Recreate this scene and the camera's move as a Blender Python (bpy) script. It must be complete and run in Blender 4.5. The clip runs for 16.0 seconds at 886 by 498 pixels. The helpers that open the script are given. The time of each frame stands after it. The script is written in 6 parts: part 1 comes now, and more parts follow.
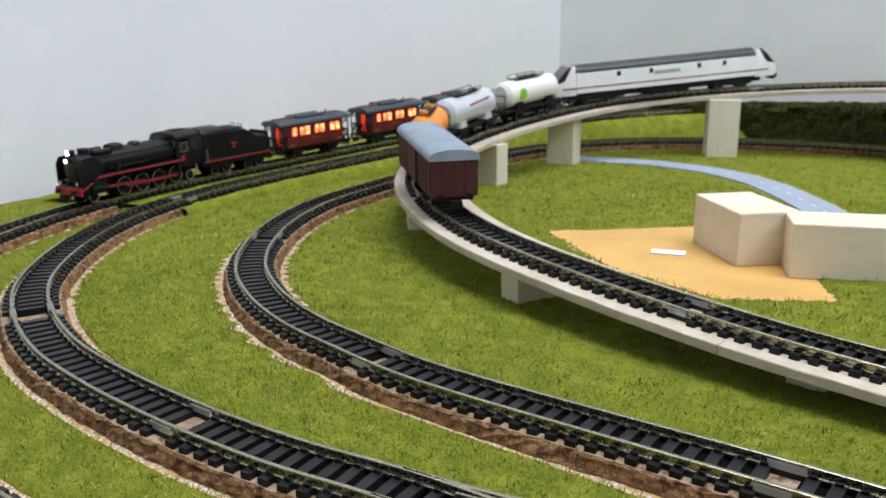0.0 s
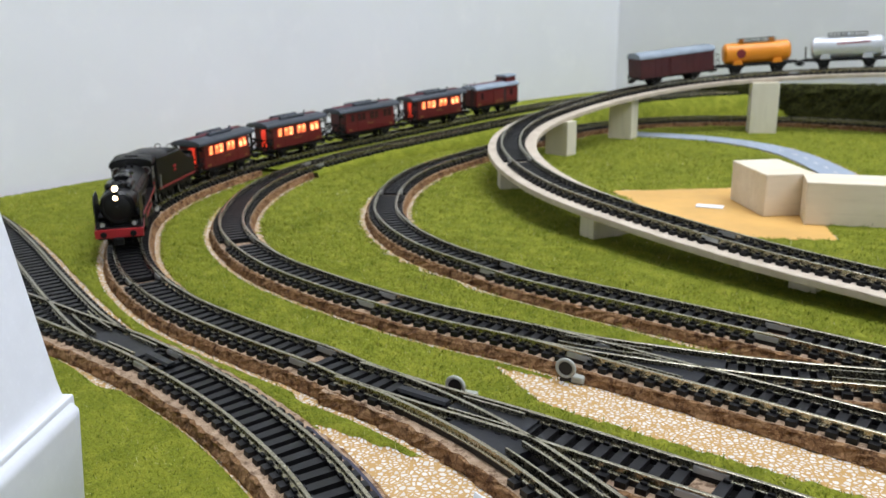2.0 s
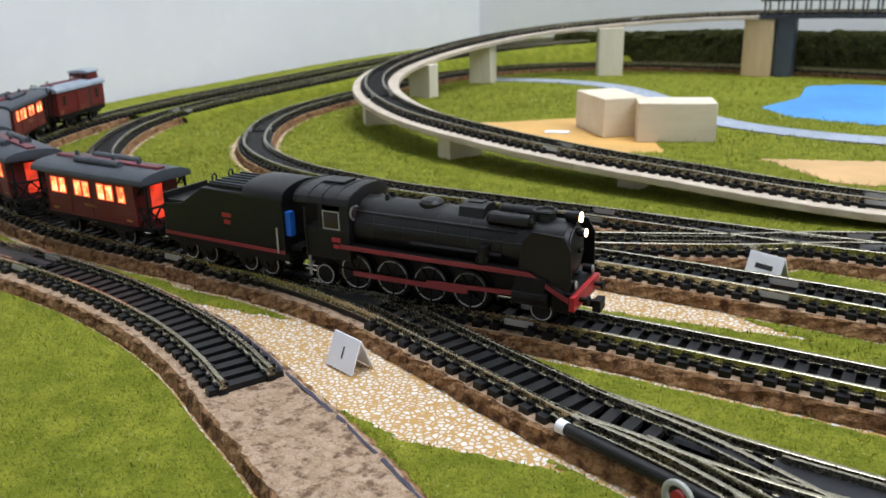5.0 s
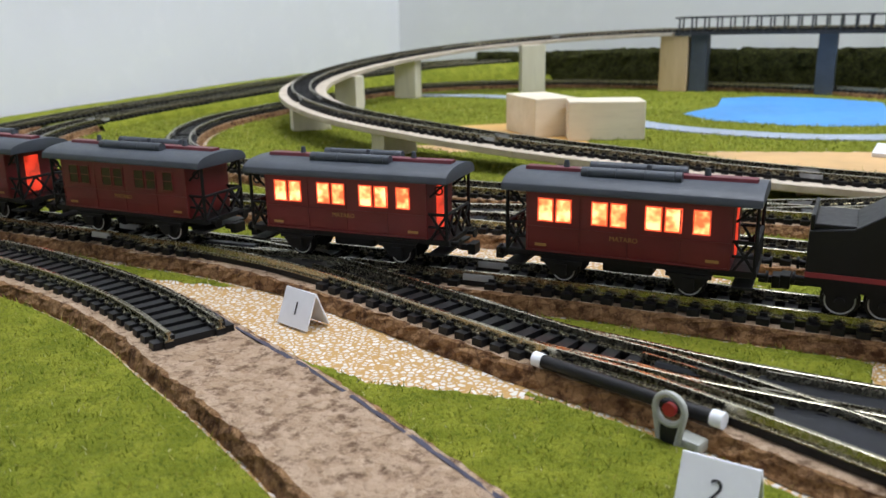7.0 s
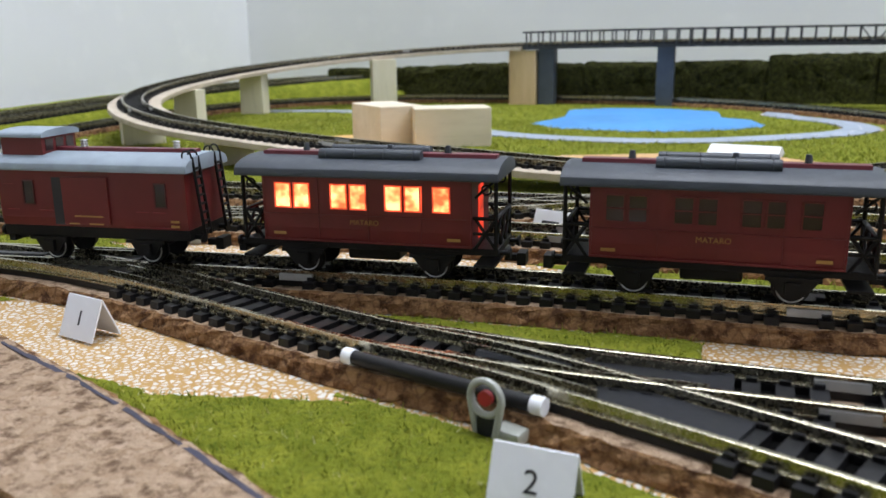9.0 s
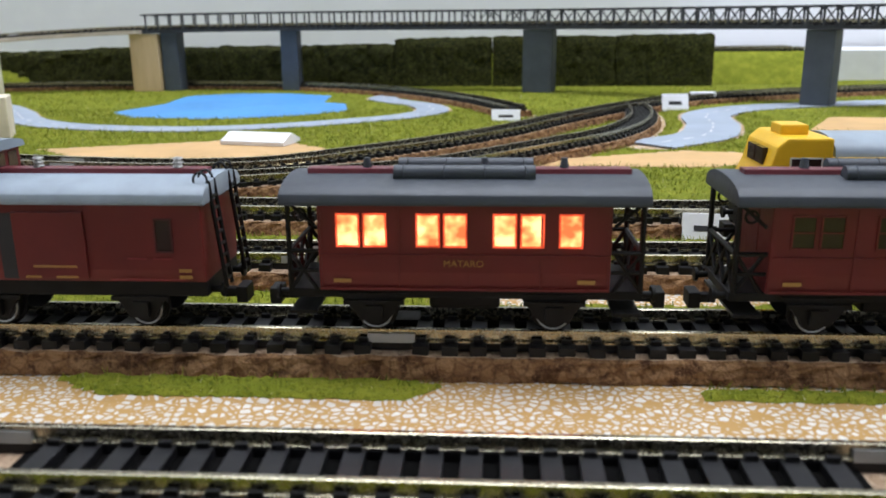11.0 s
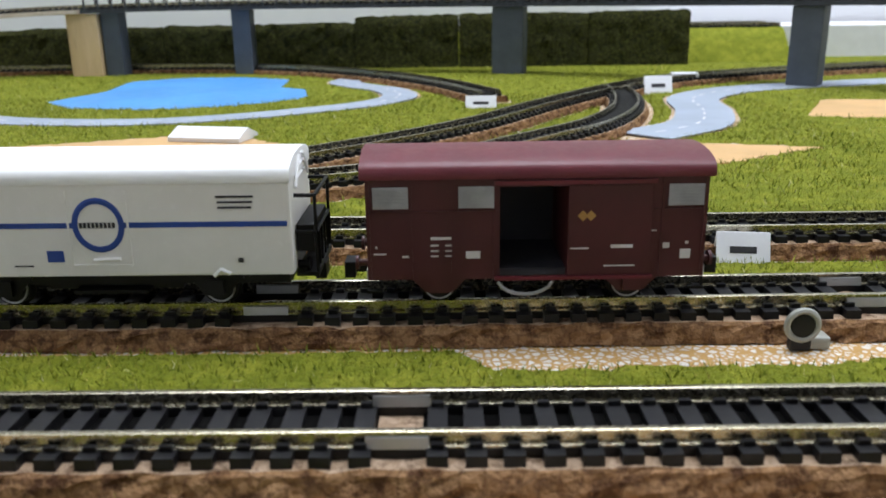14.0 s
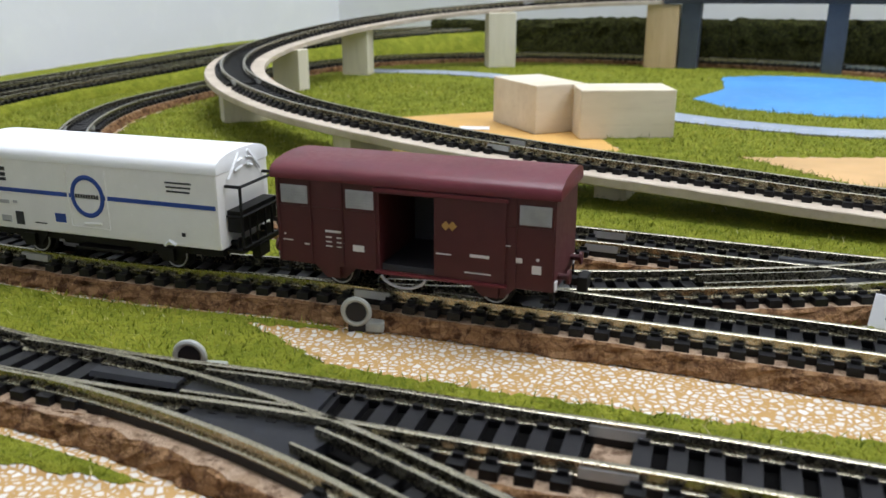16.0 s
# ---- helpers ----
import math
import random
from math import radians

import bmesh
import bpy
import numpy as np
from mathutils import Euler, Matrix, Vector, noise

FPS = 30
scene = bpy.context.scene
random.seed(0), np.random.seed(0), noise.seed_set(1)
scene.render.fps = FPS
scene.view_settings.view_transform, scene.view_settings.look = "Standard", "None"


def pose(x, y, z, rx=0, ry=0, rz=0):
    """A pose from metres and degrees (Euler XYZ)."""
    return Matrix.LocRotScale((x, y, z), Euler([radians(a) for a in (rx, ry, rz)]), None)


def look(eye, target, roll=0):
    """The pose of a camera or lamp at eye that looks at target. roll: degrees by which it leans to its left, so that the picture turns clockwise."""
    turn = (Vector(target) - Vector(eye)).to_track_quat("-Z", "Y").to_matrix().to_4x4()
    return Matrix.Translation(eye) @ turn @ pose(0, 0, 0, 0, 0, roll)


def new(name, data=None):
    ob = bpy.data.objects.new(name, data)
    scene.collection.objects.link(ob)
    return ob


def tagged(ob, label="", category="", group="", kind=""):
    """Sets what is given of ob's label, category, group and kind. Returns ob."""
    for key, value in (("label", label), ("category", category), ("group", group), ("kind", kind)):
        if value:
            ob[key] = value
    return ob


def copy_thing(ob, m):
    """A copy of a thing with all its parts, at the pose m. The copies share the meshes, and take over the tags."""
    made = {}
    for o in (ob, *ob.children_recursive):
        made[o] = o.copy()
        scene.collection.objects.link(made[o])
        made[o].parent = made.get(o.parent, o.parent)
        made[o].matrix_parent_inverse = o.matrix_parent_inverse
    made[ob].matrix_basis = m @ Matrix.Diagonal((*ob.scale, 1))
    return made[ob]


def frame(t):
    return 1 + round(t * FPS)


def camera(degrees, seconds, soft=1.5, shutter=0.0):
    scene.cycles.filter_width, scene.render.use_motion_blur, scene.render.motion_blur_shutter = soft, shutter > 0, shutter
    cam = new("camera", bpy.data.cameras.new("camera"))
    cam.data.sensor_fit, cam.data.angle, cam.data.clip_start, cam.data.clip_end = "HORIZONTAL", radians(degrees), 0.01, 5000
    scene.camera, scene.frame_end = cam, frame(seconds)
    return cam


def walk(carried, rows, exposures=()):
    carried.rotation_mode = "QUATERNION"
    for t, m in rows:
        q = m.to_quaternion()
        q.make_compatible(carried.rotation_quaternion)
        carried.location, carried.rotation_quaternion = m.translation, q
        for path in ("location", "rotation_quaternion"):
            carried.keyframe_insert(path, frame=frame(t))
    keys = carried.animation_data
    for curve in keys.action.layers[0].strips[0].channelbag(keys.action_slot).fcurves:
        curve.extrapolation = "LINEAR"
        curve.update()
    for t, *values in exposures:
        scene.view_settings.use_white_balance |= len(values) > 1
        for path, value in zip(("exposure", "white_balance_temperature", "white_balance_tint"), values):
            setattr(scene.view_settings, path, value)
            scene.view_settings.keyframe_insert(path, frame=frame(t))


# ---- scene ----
cam = camera(55.47, 16.0)
cam.data.dof.use_dof, cam.data.dof.focus_distance, cam.data.dof.aperture_fstop = True, 0.17, 48
PATH = [
    (0, (-0.00128, 0.00822, 0.08219), (-0.06430, 0.08887, 0.05462), -0.74),
    (0.5, (-0.00293, -0.01404, 0.08454), (-0.06880, 0.06427, 0.05689), -0.71),
    (1, (0.00365, -0.03831, 0.08545), (-0.06411, 0.03829, 0.05758), -0.67),
    (1.5, (0.03558, -0.06818, 0.09307), (-0.03292, 0.00749, 0.06443), -0.97),
    (2, (0.03801, -0.07163, 0.09306), (-0.02928, 0.00461, 0.06312), -1.12),
    (2.5, (0.03971, -0.07567, 0.08435), (-0.02537, 0.00207, 0.05342), -1.03),
    (3, (0.04258, -0.07844, 0.08655), (-0.02041, 0.00076, 0.05499), -1.08),
    (3.5, (0.04776, -0.08095, 0.08541), (-0.01322, -0.00041, 0.05330), -1.03),
    (4, (0.05313, -0.08079, 0.08409), (-0.00577, 0.00114, 0.05161), -1.17),
    (4.5, (0.05900, -0.08451, 0.08203), (0.00227, -0.00127, 0.04904), -1.30),
    (5, (0.06169, -0.09188, 0.07870), (0.00665, -0.00762, 0.04541), -1.35),
    (5.2, (0.06330, -0.09450, 0.07737), (0.00898, -0.00988, 0.04383), -1.23),
    (7.5, (0.05152, -0.09552, 0.05489), (0.00711, -0.00301, 0.02834), -0.88),
    (8, (0.04991, -0.09880, 0.05272), (0.00794, -0.00479, 0.02752), -0.87),
    (8.5, (0.04307, -0.09725, 0.05048), (0.00519, -0.00142, 0.02563), -0.89),
    (9, (0.05779, -0.08022, 0.04884), (0.02577, 0.01755, 0.02332), -0.71),
    (9.5, (0.08134, -0.07042, 0.04966), (0.05561, 0.02895, 0.02323), -0.60),
    (10, (0.11230, -0.05681, 0.04759), (0.09317, 0.04397, 0.02085), -0.46),
    (12.5, (0.19963, -0.04701, 0.05336), (0.20237, 0.05487, 0.02423), -0.50),
    (12.9, (0.19655, -0.04122, 0.05410), (0.19918, 0.06061, 0.02475), -0.42),
    (13, (0.19465, -0.03742, 0.05384), (0.19713, 0.06429, 0.02410), -0.67),
    (13.5, (0.18344, -0.02418, 0.05121), (0.18415, 0.07747, 0.02118), -0.48),
    (13.6, (0.17757, -0.02390, 0.05242), (0.17833, 0.07768, 0.02214), -0.57),
    (14, (0.15721, -0.01791, 0.05112), (0.15582, 0.08349, 0.02026), -0.75),
    (14.5, (0.10960, -0.01643, 0.05337), (0.10037, 0.08466, 0.02277), -0.70),
    (15, (0.07591, -0.01318, 0.05359), (0.05806, 0.08636, 0.02184), -0.60),
    (15.2, (0.06061, -0.01408, 0.05516), (0.03906, 0.08462, 0.02304), -0.59),
    (15.5, (0.03678, -0.02062, 0.05559), (0.00984, 0.07662, 0.02311), -0.62),
    (16, (-0.00396, -0.02413, 0.05881), (-0.04187, 0.06927, 0.02598), 0.02),
]
walk(cam, [(t, look(eye, target, roll)) for t, eye, target, roll in PATH])

# world, lights, exposure
MM = 0.001
world = bpy.data.worlds.new("room_air")
world.use_nodes = True
scene.world = world
world.node_tree.nodes["Background"].inputs[0].default_value = (0.80, 0.86, 0.95, 1)
world.node_tree.nodes["Background"].inputs[1].default_value = 0.2
scene.view_settings.exposure = 0.13


def panel_light(x, y, z, sx, sy, watts, col):
    data = bpy.data.lights.new("ceiling_panel_lamp", "AREA")
    data.shape, data.size, data.size_y, data.energy, data.color = "RECTANGLE", sx, sy, watts, col
    ob = new("ceiling_panel_lamp", data)
    ob.matrix_world = pose(x, y, z)
    return ob


panel_light(0.2, 0.4, 1.62, 1.1, 0.55, 20.5, (0.92, 0.962, 1.06))
panel_light(1.52, 0.0, 1.62, 1.1, 0.55, 22, (0.92, 0.962, 1.06))


# ---------------- materials ----------------
def nodes_of(name):
    m = bpy.data.materials.new(name)
    m.use_nodes = True
    nt = m.node_tree
    return m, nt, nt.nodes["Principled BSDF"]


def add(nt, kind, **values):
    n = nt.nodes.new(kind)
    for k, v in values.items():
        if k in n.inputs:
            n.inputs[k].default_value = v
    return n


def ramp(nt, src, stops):
    r = nt.nodes.new("ShaderNodeValToRGB")
    els = r.color_ramp.elements
    while len(els) < len(stops):
        els.new(0.5)
    for e, (p, c) in zip(els, stops):
        e.position, e.color = p, (*c, 1)
    nt.links.new(src, r.inputs[0])
    return r.outputs[0]


def mixed(nt, fac, a, b, blend="MIX"):
    m = nt.nodes.new("ShaderNodeMix")
    m.data_type, m.blend_type = "RGBA", blend
    for sock, v in ((m.inputs[0], fac), (m.inputs[6], a), (m.inputs[7], b)):
        if isinstance(v, (int, float)):
            sock.default_value = v
        elif isinstance(v, tuple):
            sock.default_value = (*v, 1)
        else:
            nt.links.new(v, sock)
    return m.outputs[2]


def coords(nt):
    g = nt.nodes.new("ShaderNodeNewGeometry")
    return g.outputs["Position"]


def own_coords(nt):
    return nt.nodes.new("ShaderNodeTexCoord").outputs["Object"]


def noise_tex(nt, co, scale, detail=4, rough=0.6):
    n = add(nt, "ShaderNodeTexNoise", Scale=scale, Detail=detail, Roughness=rough)
    nt.links.new(co, n.inputs["Vector"])
    return n.outputs["Fac"]


def bump(nt, bs, height, strength, dist):
    b = add(nt, "ShaderNodeBump", Strength=strength, Distance=dist)
    nt.links.new(height, b.inputs["Height"])
    nt.links.new(b.outputs[0], bs.inputs["Normal"])


def paint(name, col, rough=0.45, metal=0.0, var=0.12, scale=900.0, spec=0.5, bumps=0.15):
    """Painted or moulded surface with faint dust and scuffing at two scales."""
    m, nt, bs = nodes_of(name)
    co = own_coords(nt)
    big = noise_tex(nt, co, scale * 0.12, 3)
    fine = noise_tex(nt, co, scale, 5)
    dark, light = tuple(c * (1 - var) for c in col), tuple(min(1, c * (1 + var)) for c in col)
    c = ramp(nt, big, [(0.35, dark), (0.65, light)])
    c = mixed(nt, ramp(nt, fine, [(0.55, (0, 0, 0)), (0.8, (0.22, 0.22, 0.22))]), c, tuple(min(1, v * 1.35 + 0.01) for v in col))
    nt.links.new(c, bs.inputs["Base Color"])
    r = nt.nodes.new("ShaderNodeMapRange")
    r.inputs[3].default_value, r.inputs[4].default_value = max(0.02, rough - 0.1), min(1, rough + 0.12)
    nt.links.new(fine, r.inputs[0])
    nt.links.new(r.outputs[0], bs.inputs["Roughness"])
    bs.inputs["Metallic"].default_value = metal
    bs.inputs["Specular IOR Level"].default_value = spec
    if bumps:
        bump(nt, bs, fine, bumps, 0.0001)
    return m


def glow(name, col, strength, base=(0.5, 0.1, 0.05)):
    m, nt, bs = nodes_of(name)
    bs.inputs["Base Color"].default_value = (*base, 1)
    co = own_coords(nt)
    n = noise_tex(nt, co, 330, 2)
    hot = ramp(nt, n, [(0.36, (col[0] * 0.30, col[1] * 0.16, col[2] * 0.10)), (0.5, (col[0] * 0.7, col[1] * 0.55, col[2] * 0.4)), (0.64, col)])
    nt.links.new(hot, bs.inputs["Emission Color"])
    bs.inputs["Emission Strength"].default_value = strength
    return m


def grass_mat(name, mask=True):
    """Flocked grass mat; where the mat is missing the printed cobble paper of the baseboard shows."""
    m, nt, bs = nodes_of(name)
    co = coords(nt)
    big = noise_tex(nt, co, 22, 4)
    mid = noise_tex(nt, co, 160, 4)
    fine = noise_tex(nt, co, 1100, 5, 0.7)
    g = mixed(nt, big, (0.115, 0.145, 0.010), (0.25, 0.275, 0.026))
    g = mixed(nt, ramp(nt, mid, [(0.42, (0, 0, 0)), (0.68, (0.7, 0.7, 0.7))]), g, (0.33, 0.34, 0.038))
    g = mixed(nt, ramp(nt, fine, [(0.3, (0.85, 0.85, 0.85)), (0.5, (0, 0, 0))]), g, (0.055, 0.08, 0.006))
    spot = noise_tex(nt, co, 600, 2)
    g = mixed(nt, ramp(nt, spot, [(0.70, (0, 0, 0)), (0.76, (0.8, 0.8, 0.8))]), g, (0.42, 0.42, 0.16))
    if mask:
        at = nt.nodes.new("ShaderNodeAttribute")
        at.attribute_name = "grass"
        edge = nt.nodes.new("ShaderNodeMath")
        edge.operation = "ADD"
        wob = nt.nodes.new("ShaderNodeMath")
        wob.operation, wob.inputs[1].default_value = "MULTIPLY_ADD", 0.5
        wob.inputs[2].default_value = -0.25
        nt.links.new(mid, wob.inputs[0])
        nt.links.new(at.outputs["Fac"], edge.inputs[0])
        nt.links.new(wob.outputs[0], edge.inputs[1])
        k = ramp(nt, edge.outputs[0], [(0.47, (0, 0, 0)), (0.53, (1, 1, 1))])
        v = add(nt, "ShaderNodeTexVoronoi", Scale=820.0)
        v.feature = "F1"
        nt.links.new(co, v.inputs["Vector"])
        v2 = add(nt, "ShaderNodeTexVoronoi", Scale=820.0)
        v2.feature = "DISTANCE_TO_EDGE"
        nt.links.new(co, v2.inputs["Vector"])
        peb = ramp(nt, v2.outputs["Distance"], [(0.10, (0, 0, 0)), (0.2, (1, 1, 1))])
        tone = mixed(nt, v.outputs["Color"], (0.54, 0.49, 0.42), (0.70, 0.68, 0.64))
        s = mixed(nt, peb, mixed(nt, big, (0.40, 0.225, 0.06), (0.48, 0.31, 0.13)), tone)
        g = mixed(nt, k, s, g)
        rough = mixed(nt, k, (0.55, 0.55, 0.55), (0.95, 0.95, 0.95))
        nt.links.new(rough, bs.inputs["Roughness"])
        hmix = nt.nodes.new("ShaderNodeMath")
        hmix.operation = "MULTIPLY"
        nt.links.new(fine, hmix.inputs[0])
        nt.links.new(k, hmix.inputs[1])
        bump(nt, bs, hmix.outputs[0], 0.9, 0.0012)
    else:
        bs.inputs["Roughness"].default_value = 0.9
        bump(nt, bs, fine, 0.8, 0.001)
    nt.links.new(g, bs.inputs["Base Color"])
    bs.inputs["Specular IOR Level"].default_value = 0.15
    return m


def blade_mat():
    m, nt, bs = nodes_of("grass_fibre")
    g = nt.nodes.new("ShaderNodeNewGeometry")
    c = ramp(nt, g.outputs["Random Per Island"], [(0.0, (0.075, 0.11, 0.008)), (0.4, (0.19, 0.23, 0.016)), (0.8, (0.36, 0.36, 0.04)), (0.96, (0.50, 0.43, 0.12)), (1.0, (0.7, 0.67, 0.42))])
    big = noise_tex(nt, g.outputs["Position"], 22, 4)
    c = mixed(nt, ramp(nt, big, [(0.3, (0.5, 0.5, 0.5)), (0.7, (0, 0, 0))]), c, (0.12, 0.16, 0.012))
    nt.links.new(c, bs.inputs["Base Color"])
    bs.inputs["Roughness"].default_value = 0.75
    bs.inputs["Specular IOR Level"].default_value = 0.2
    return m


def cork_mat(name, dark, light, speck, crack=0.8):
    m, nt, bs = nodes_of(name)
    co = coords(nt)
    v = add(nt, "ShaderNodeTexVoronoi", Scale=620.0, Randomness=1.0)
    nt.links.new(co, v.inputs["Vector"])
    n = noise_tex(nt, co, 330, 5, 0.7)
    fine = noise_tex(nt, co, 1900, 3)
    c = mixed(nt, v.outputs["Color"], dark, light)
    edge = add(nt, "ShaderNodeTexVoronoi", Scale=430.0, Randomness=1.0)
    edge.feature = "DISTANCE_TO_EDGE"
    nt.links.new(co, edge.inputs["Vector"])
    c = mixed(nt, ramp(nt, edge.outputs["Distance"], [(0.02, (crack, crack, crack)), (0.10, (0, 0, 0))]), c, speck)
    c = mixed(nt, ramp(nt, n, [(0.38, (0.9, 0.9, 0.9)), (0.5, (0, 0, 0))]), c, speck)
    c = mixed(nt, ramp(nt, fine, [(0.6, (0, 0, 0)), (0.75, (0.5, 0.5, 0.5))]), c, tuple(min(1, a * 1.25) for a in light))
    nt.links.new(c, bs.inputs["Base Color"])
    bs.inputs["Roughness"].default_value = 0.9
    bs.inputs["Specular IOR Level"].default_value = 0.2
    bump(nt, bs, n, 1.0, 0.0018)
    return m


def wood_mat(name, a, b, scale=90.0, stretch=(1, 1, 0.12)):
    m, nt, bs = nodes_of(name)
    mp = nt.nodes.new("ShaderNodeMapping")
    mp.inputs["Scale"].default_value = stretch
    nt.links.new(own_coords(nt), mp.inputs["Vector"])
    n = noise_tex(nt, mp.outputs[0], scale, 6, 0.65)
    w = noise_tex(nt, mp.outputs[0], scale * 7, 4)
    stain = noise_tex(nt, own_coords(nt), 45, 3)
    c = ramp(nt, n, [(0.3, a), (0.7, b)])
    c = mixed(nt, ramp(nt, w, [(0.55, (0, 0, 0)), (0.75, (0.35, 0.35, 0.35))]), c, tuple(v * 0.72 for v in a))
    c = mixed(nt, ramp(nt, stain, [(0.55, (0, 0, 0)), (0.8, (0.3, 0.3, 0.3))]), c, tuple(v * 0.8 for v in a))
    nt.links.new(c, bs.inputs["Base Color"])
    bs.inputs["Roughness"].default_value = 0.75
    bs.inputs["Specular IOR Level"].default_value = 0.25
    bump(nt, bs, w, 0.35, 0.0004)
    return m


M = {}
M["grass"] = grass_mat("grass_mat_and_print")
M["grass_plain"] = grass_mat("grass_mat", mask=False)
M["blade"] = blade_mat()
M["cork"] = cork_mat("cork", (0.17, 0.085, 0.035), (0.37, 0.215, 0.105), (0.06, 0.024, 0.010), 0.4)
M["cork_top"] = cork_mat("cork_top", (0.33, 0.225, 0.14), (0.47, 0.345, 0.24), (0.12, 0.07, 0.04), 0.15)
M["foam"] = cork_mat("foam_foliage", (0.025, 0.030, 0.006), (0.085, 0.085, 0.018), (0.010, 0.013, 0.004))
M["sleeper"] = paint("black_sleeper_plastic", (0.006, 0.006, 0.0068), 0.45, var=0.3, spec=0.32)
# near-black for the shade between sleepers, where the cork lies open
M["gap_shade"] = paint("matt_black_gap_shade", (0.0035, 0.0033, 0.0032), 0.9, var=0.4, spec=0.05)
M["plate"] = paint("dark_grey_turnout_plastic", (0.010, 0.011, 0.014), 0.4, spec=0.35)
M["deck"] = wood_mat("pale_plywood_deck", (0.44, 0.37, 0.28), (0.60, 0.52, 0.42), 120, (1, 1, 1))
M["cream"] = wood_mat("cream_painted_wood", (0.62, 0.57, 0.42), (0.74, 0.69, 0.55), 60)
M["pine"] = wood_mat("tan_plywood", (0.52, 0.36, 0.19), (0.66, 0.49, 0.29), 80)
M["block"] = wood_mat("pale_beech", (0.66, 0.57, 0.42), (0.80, 0.72, 0.58), 70, (0.15, 1, 1))
M["slate"] = paint("slate_grey_paint", (0.065, 0.080, 0.105), 0.55)
M["girder"] = paint("dark_girder_plastic", (0.035, 0.040, 0.048), 0.5)
M["wall"] = paint("white_wall_paint", (0.80, 0.81, 0.83), 0.8, var=0.03, scale=40, bumps=0.05)
M["floor"] = paint("grey_floor", (0.25, 0.25, 0.26), 0.6, scale=30)
M["table"] = wood_mat("birch_board_edge", (0.62, 0.50, 0.33), (0.75, 0.64, 0.46), 30)
M["tan"] = paint("ochre_printed_paper", (0.62, 0.36, 0.10), 0.6, var=0.10, scale=260, bumps=0.05)
M["sand"] = paint("pale_sand_print", (0.56, 0.35, 0.15), 0.6, var=0.10, scale=260, bumps=0.05)
M["road"] = paint("grey_printed_road", (0.30, 0.35, 0.42), 0.6, var=0.08, scale=200, bumps=0.05)
M["pond"] = paint("blue_printed_pond", (0.075, 0.30, 0.66), 0.45, var=0.10, scale=160, bumps=0.05)
M["card"] = paint("white_card", (0.78, 0.79, 0.82), 0.6, var=0.03)
# black of the print; also colours the shade in the vans' door openings
M["ink_and_shade"] = paint("black_ink_and_shade", (0.02, 0.02, 0.025), 0.6)
M["blackbody"] = paint("satin_black_loco_paint", (0.004, 0.004, 0.0045), 0.36, var=0.25, spec=0.35, bumps=0.05)
M["under"] = paint("black_underframe", (0.004, 0.004, 0.004), 0.55, var=0.3, spec=0.25)
M["red"] = paint("signal_red_paint", (0.36, 0.018, 0.022), 0.4)
M["lining"] = paint("dull_red_lining", (0.22, 0.02, 0.025), 0.45)
M["crimson"] = paint("crimson_coach_paint", (0.128, 0.0105, 0.0105), 0.45, var=0.10, bumps=0.08)
M["maroon"] = paint("maroon_van_paint", (0.062, 0.0085, 0.010), 0.5, var=0.12, bumps=0.08)
M["maroon_roof"] = paint("maroon_roof_paint", (0.115, 0.012, 0.020), 0.42, var=0.10, bumps=0.05)
M["roofgrey"] = paint("dark_blue_grey_roof", (0.040, 0.048, 0.060), 0.5)
M["roofpale"] = paint("pale_grey_roof", (0.26, 0.31, 0.36), 0.5)
M["white"] = paint("white_wagon_paint", (0.78, 0.77, 0.72), 0.42, var=0.03, bumps=0.04)
M["whiteroof"] = paint("bright_white_roof", (0.86, 0.87, 0.86), 0.4, var=0.02, bumps=0.03)
M["blue"] = paint("blue_stripe", (0.012, 0.055, 0.27), 0.45)
M["wagonblue"] = paint("bright_blue_wagon", (0.010, 0.12, 0.55), 0.4)
M["skyblue"] = paint("pale_blue_square", (0.07, 0.34, 0.68), 0.45)
M["contgrey"] = paint("grey_container_paint", (0.27, 0.275, 0.28), 0.5, var=0.05)
M["controof"] = paint("pale_grey_container_roof", (0.42, 0.45, 0.50), 0.5, var=0.05)
M["yellow"] = paint("warm_yellow_paint", (0.80, 0.47, 0.012), 0.4, var=0.05)
M["dieselblack"] = paint("charcoal_diesel_paint", (0.020, 0.024, 0.026), 0.42)
M["orange"] = paint("orange_tank_paint", (0.78, 0.26, 0.012), 0.4, var=0.05)
M["silver"] = paint("silver_paint", (0.62, 0.64, 0.66), 0.35, metal=0.3, var=0.05)
M["green"] = paint("lime_emblem", (0.25, 0.50, 0.03), 0.5)
M["gold"] = paint("faded_gold_lettering", (0.36, 0.20, 0.05), 0.5)
M["marks"] = paint("white_markings", (0.62, 0.60, 0.58), 0.5)
M["grille"] = paint("pale_louvre", (0.36, 0.36, 0.36), 0.5, scale=2500)
M["greybox"] = paint("pale_grey_case", (0.66, 0.68, 0.72), 0.45, var=0.03, bumps=0.05)
M["purple"] = paint("blue_pencil", (0.04, 0.037, 0.06), 0.7)
M["steelgrey"] = paint("grey_lever_plastic", (0.34, 0.35, 0.31), 0.35, var=0.08)
M["lit"] = glow("lit_coach_window", (1.0, 0.40, 0.17), 3.0)
# emission on the end doors, standing in for lamplight inside the coach
M["door_glow"] = glow("red_coach_end_glow", (1.0, 0.05, 0.02), 1.0)
M["lamp"] = glow("warm_white_headlamp", (1.0, 0.86, 0.68), 14.0)


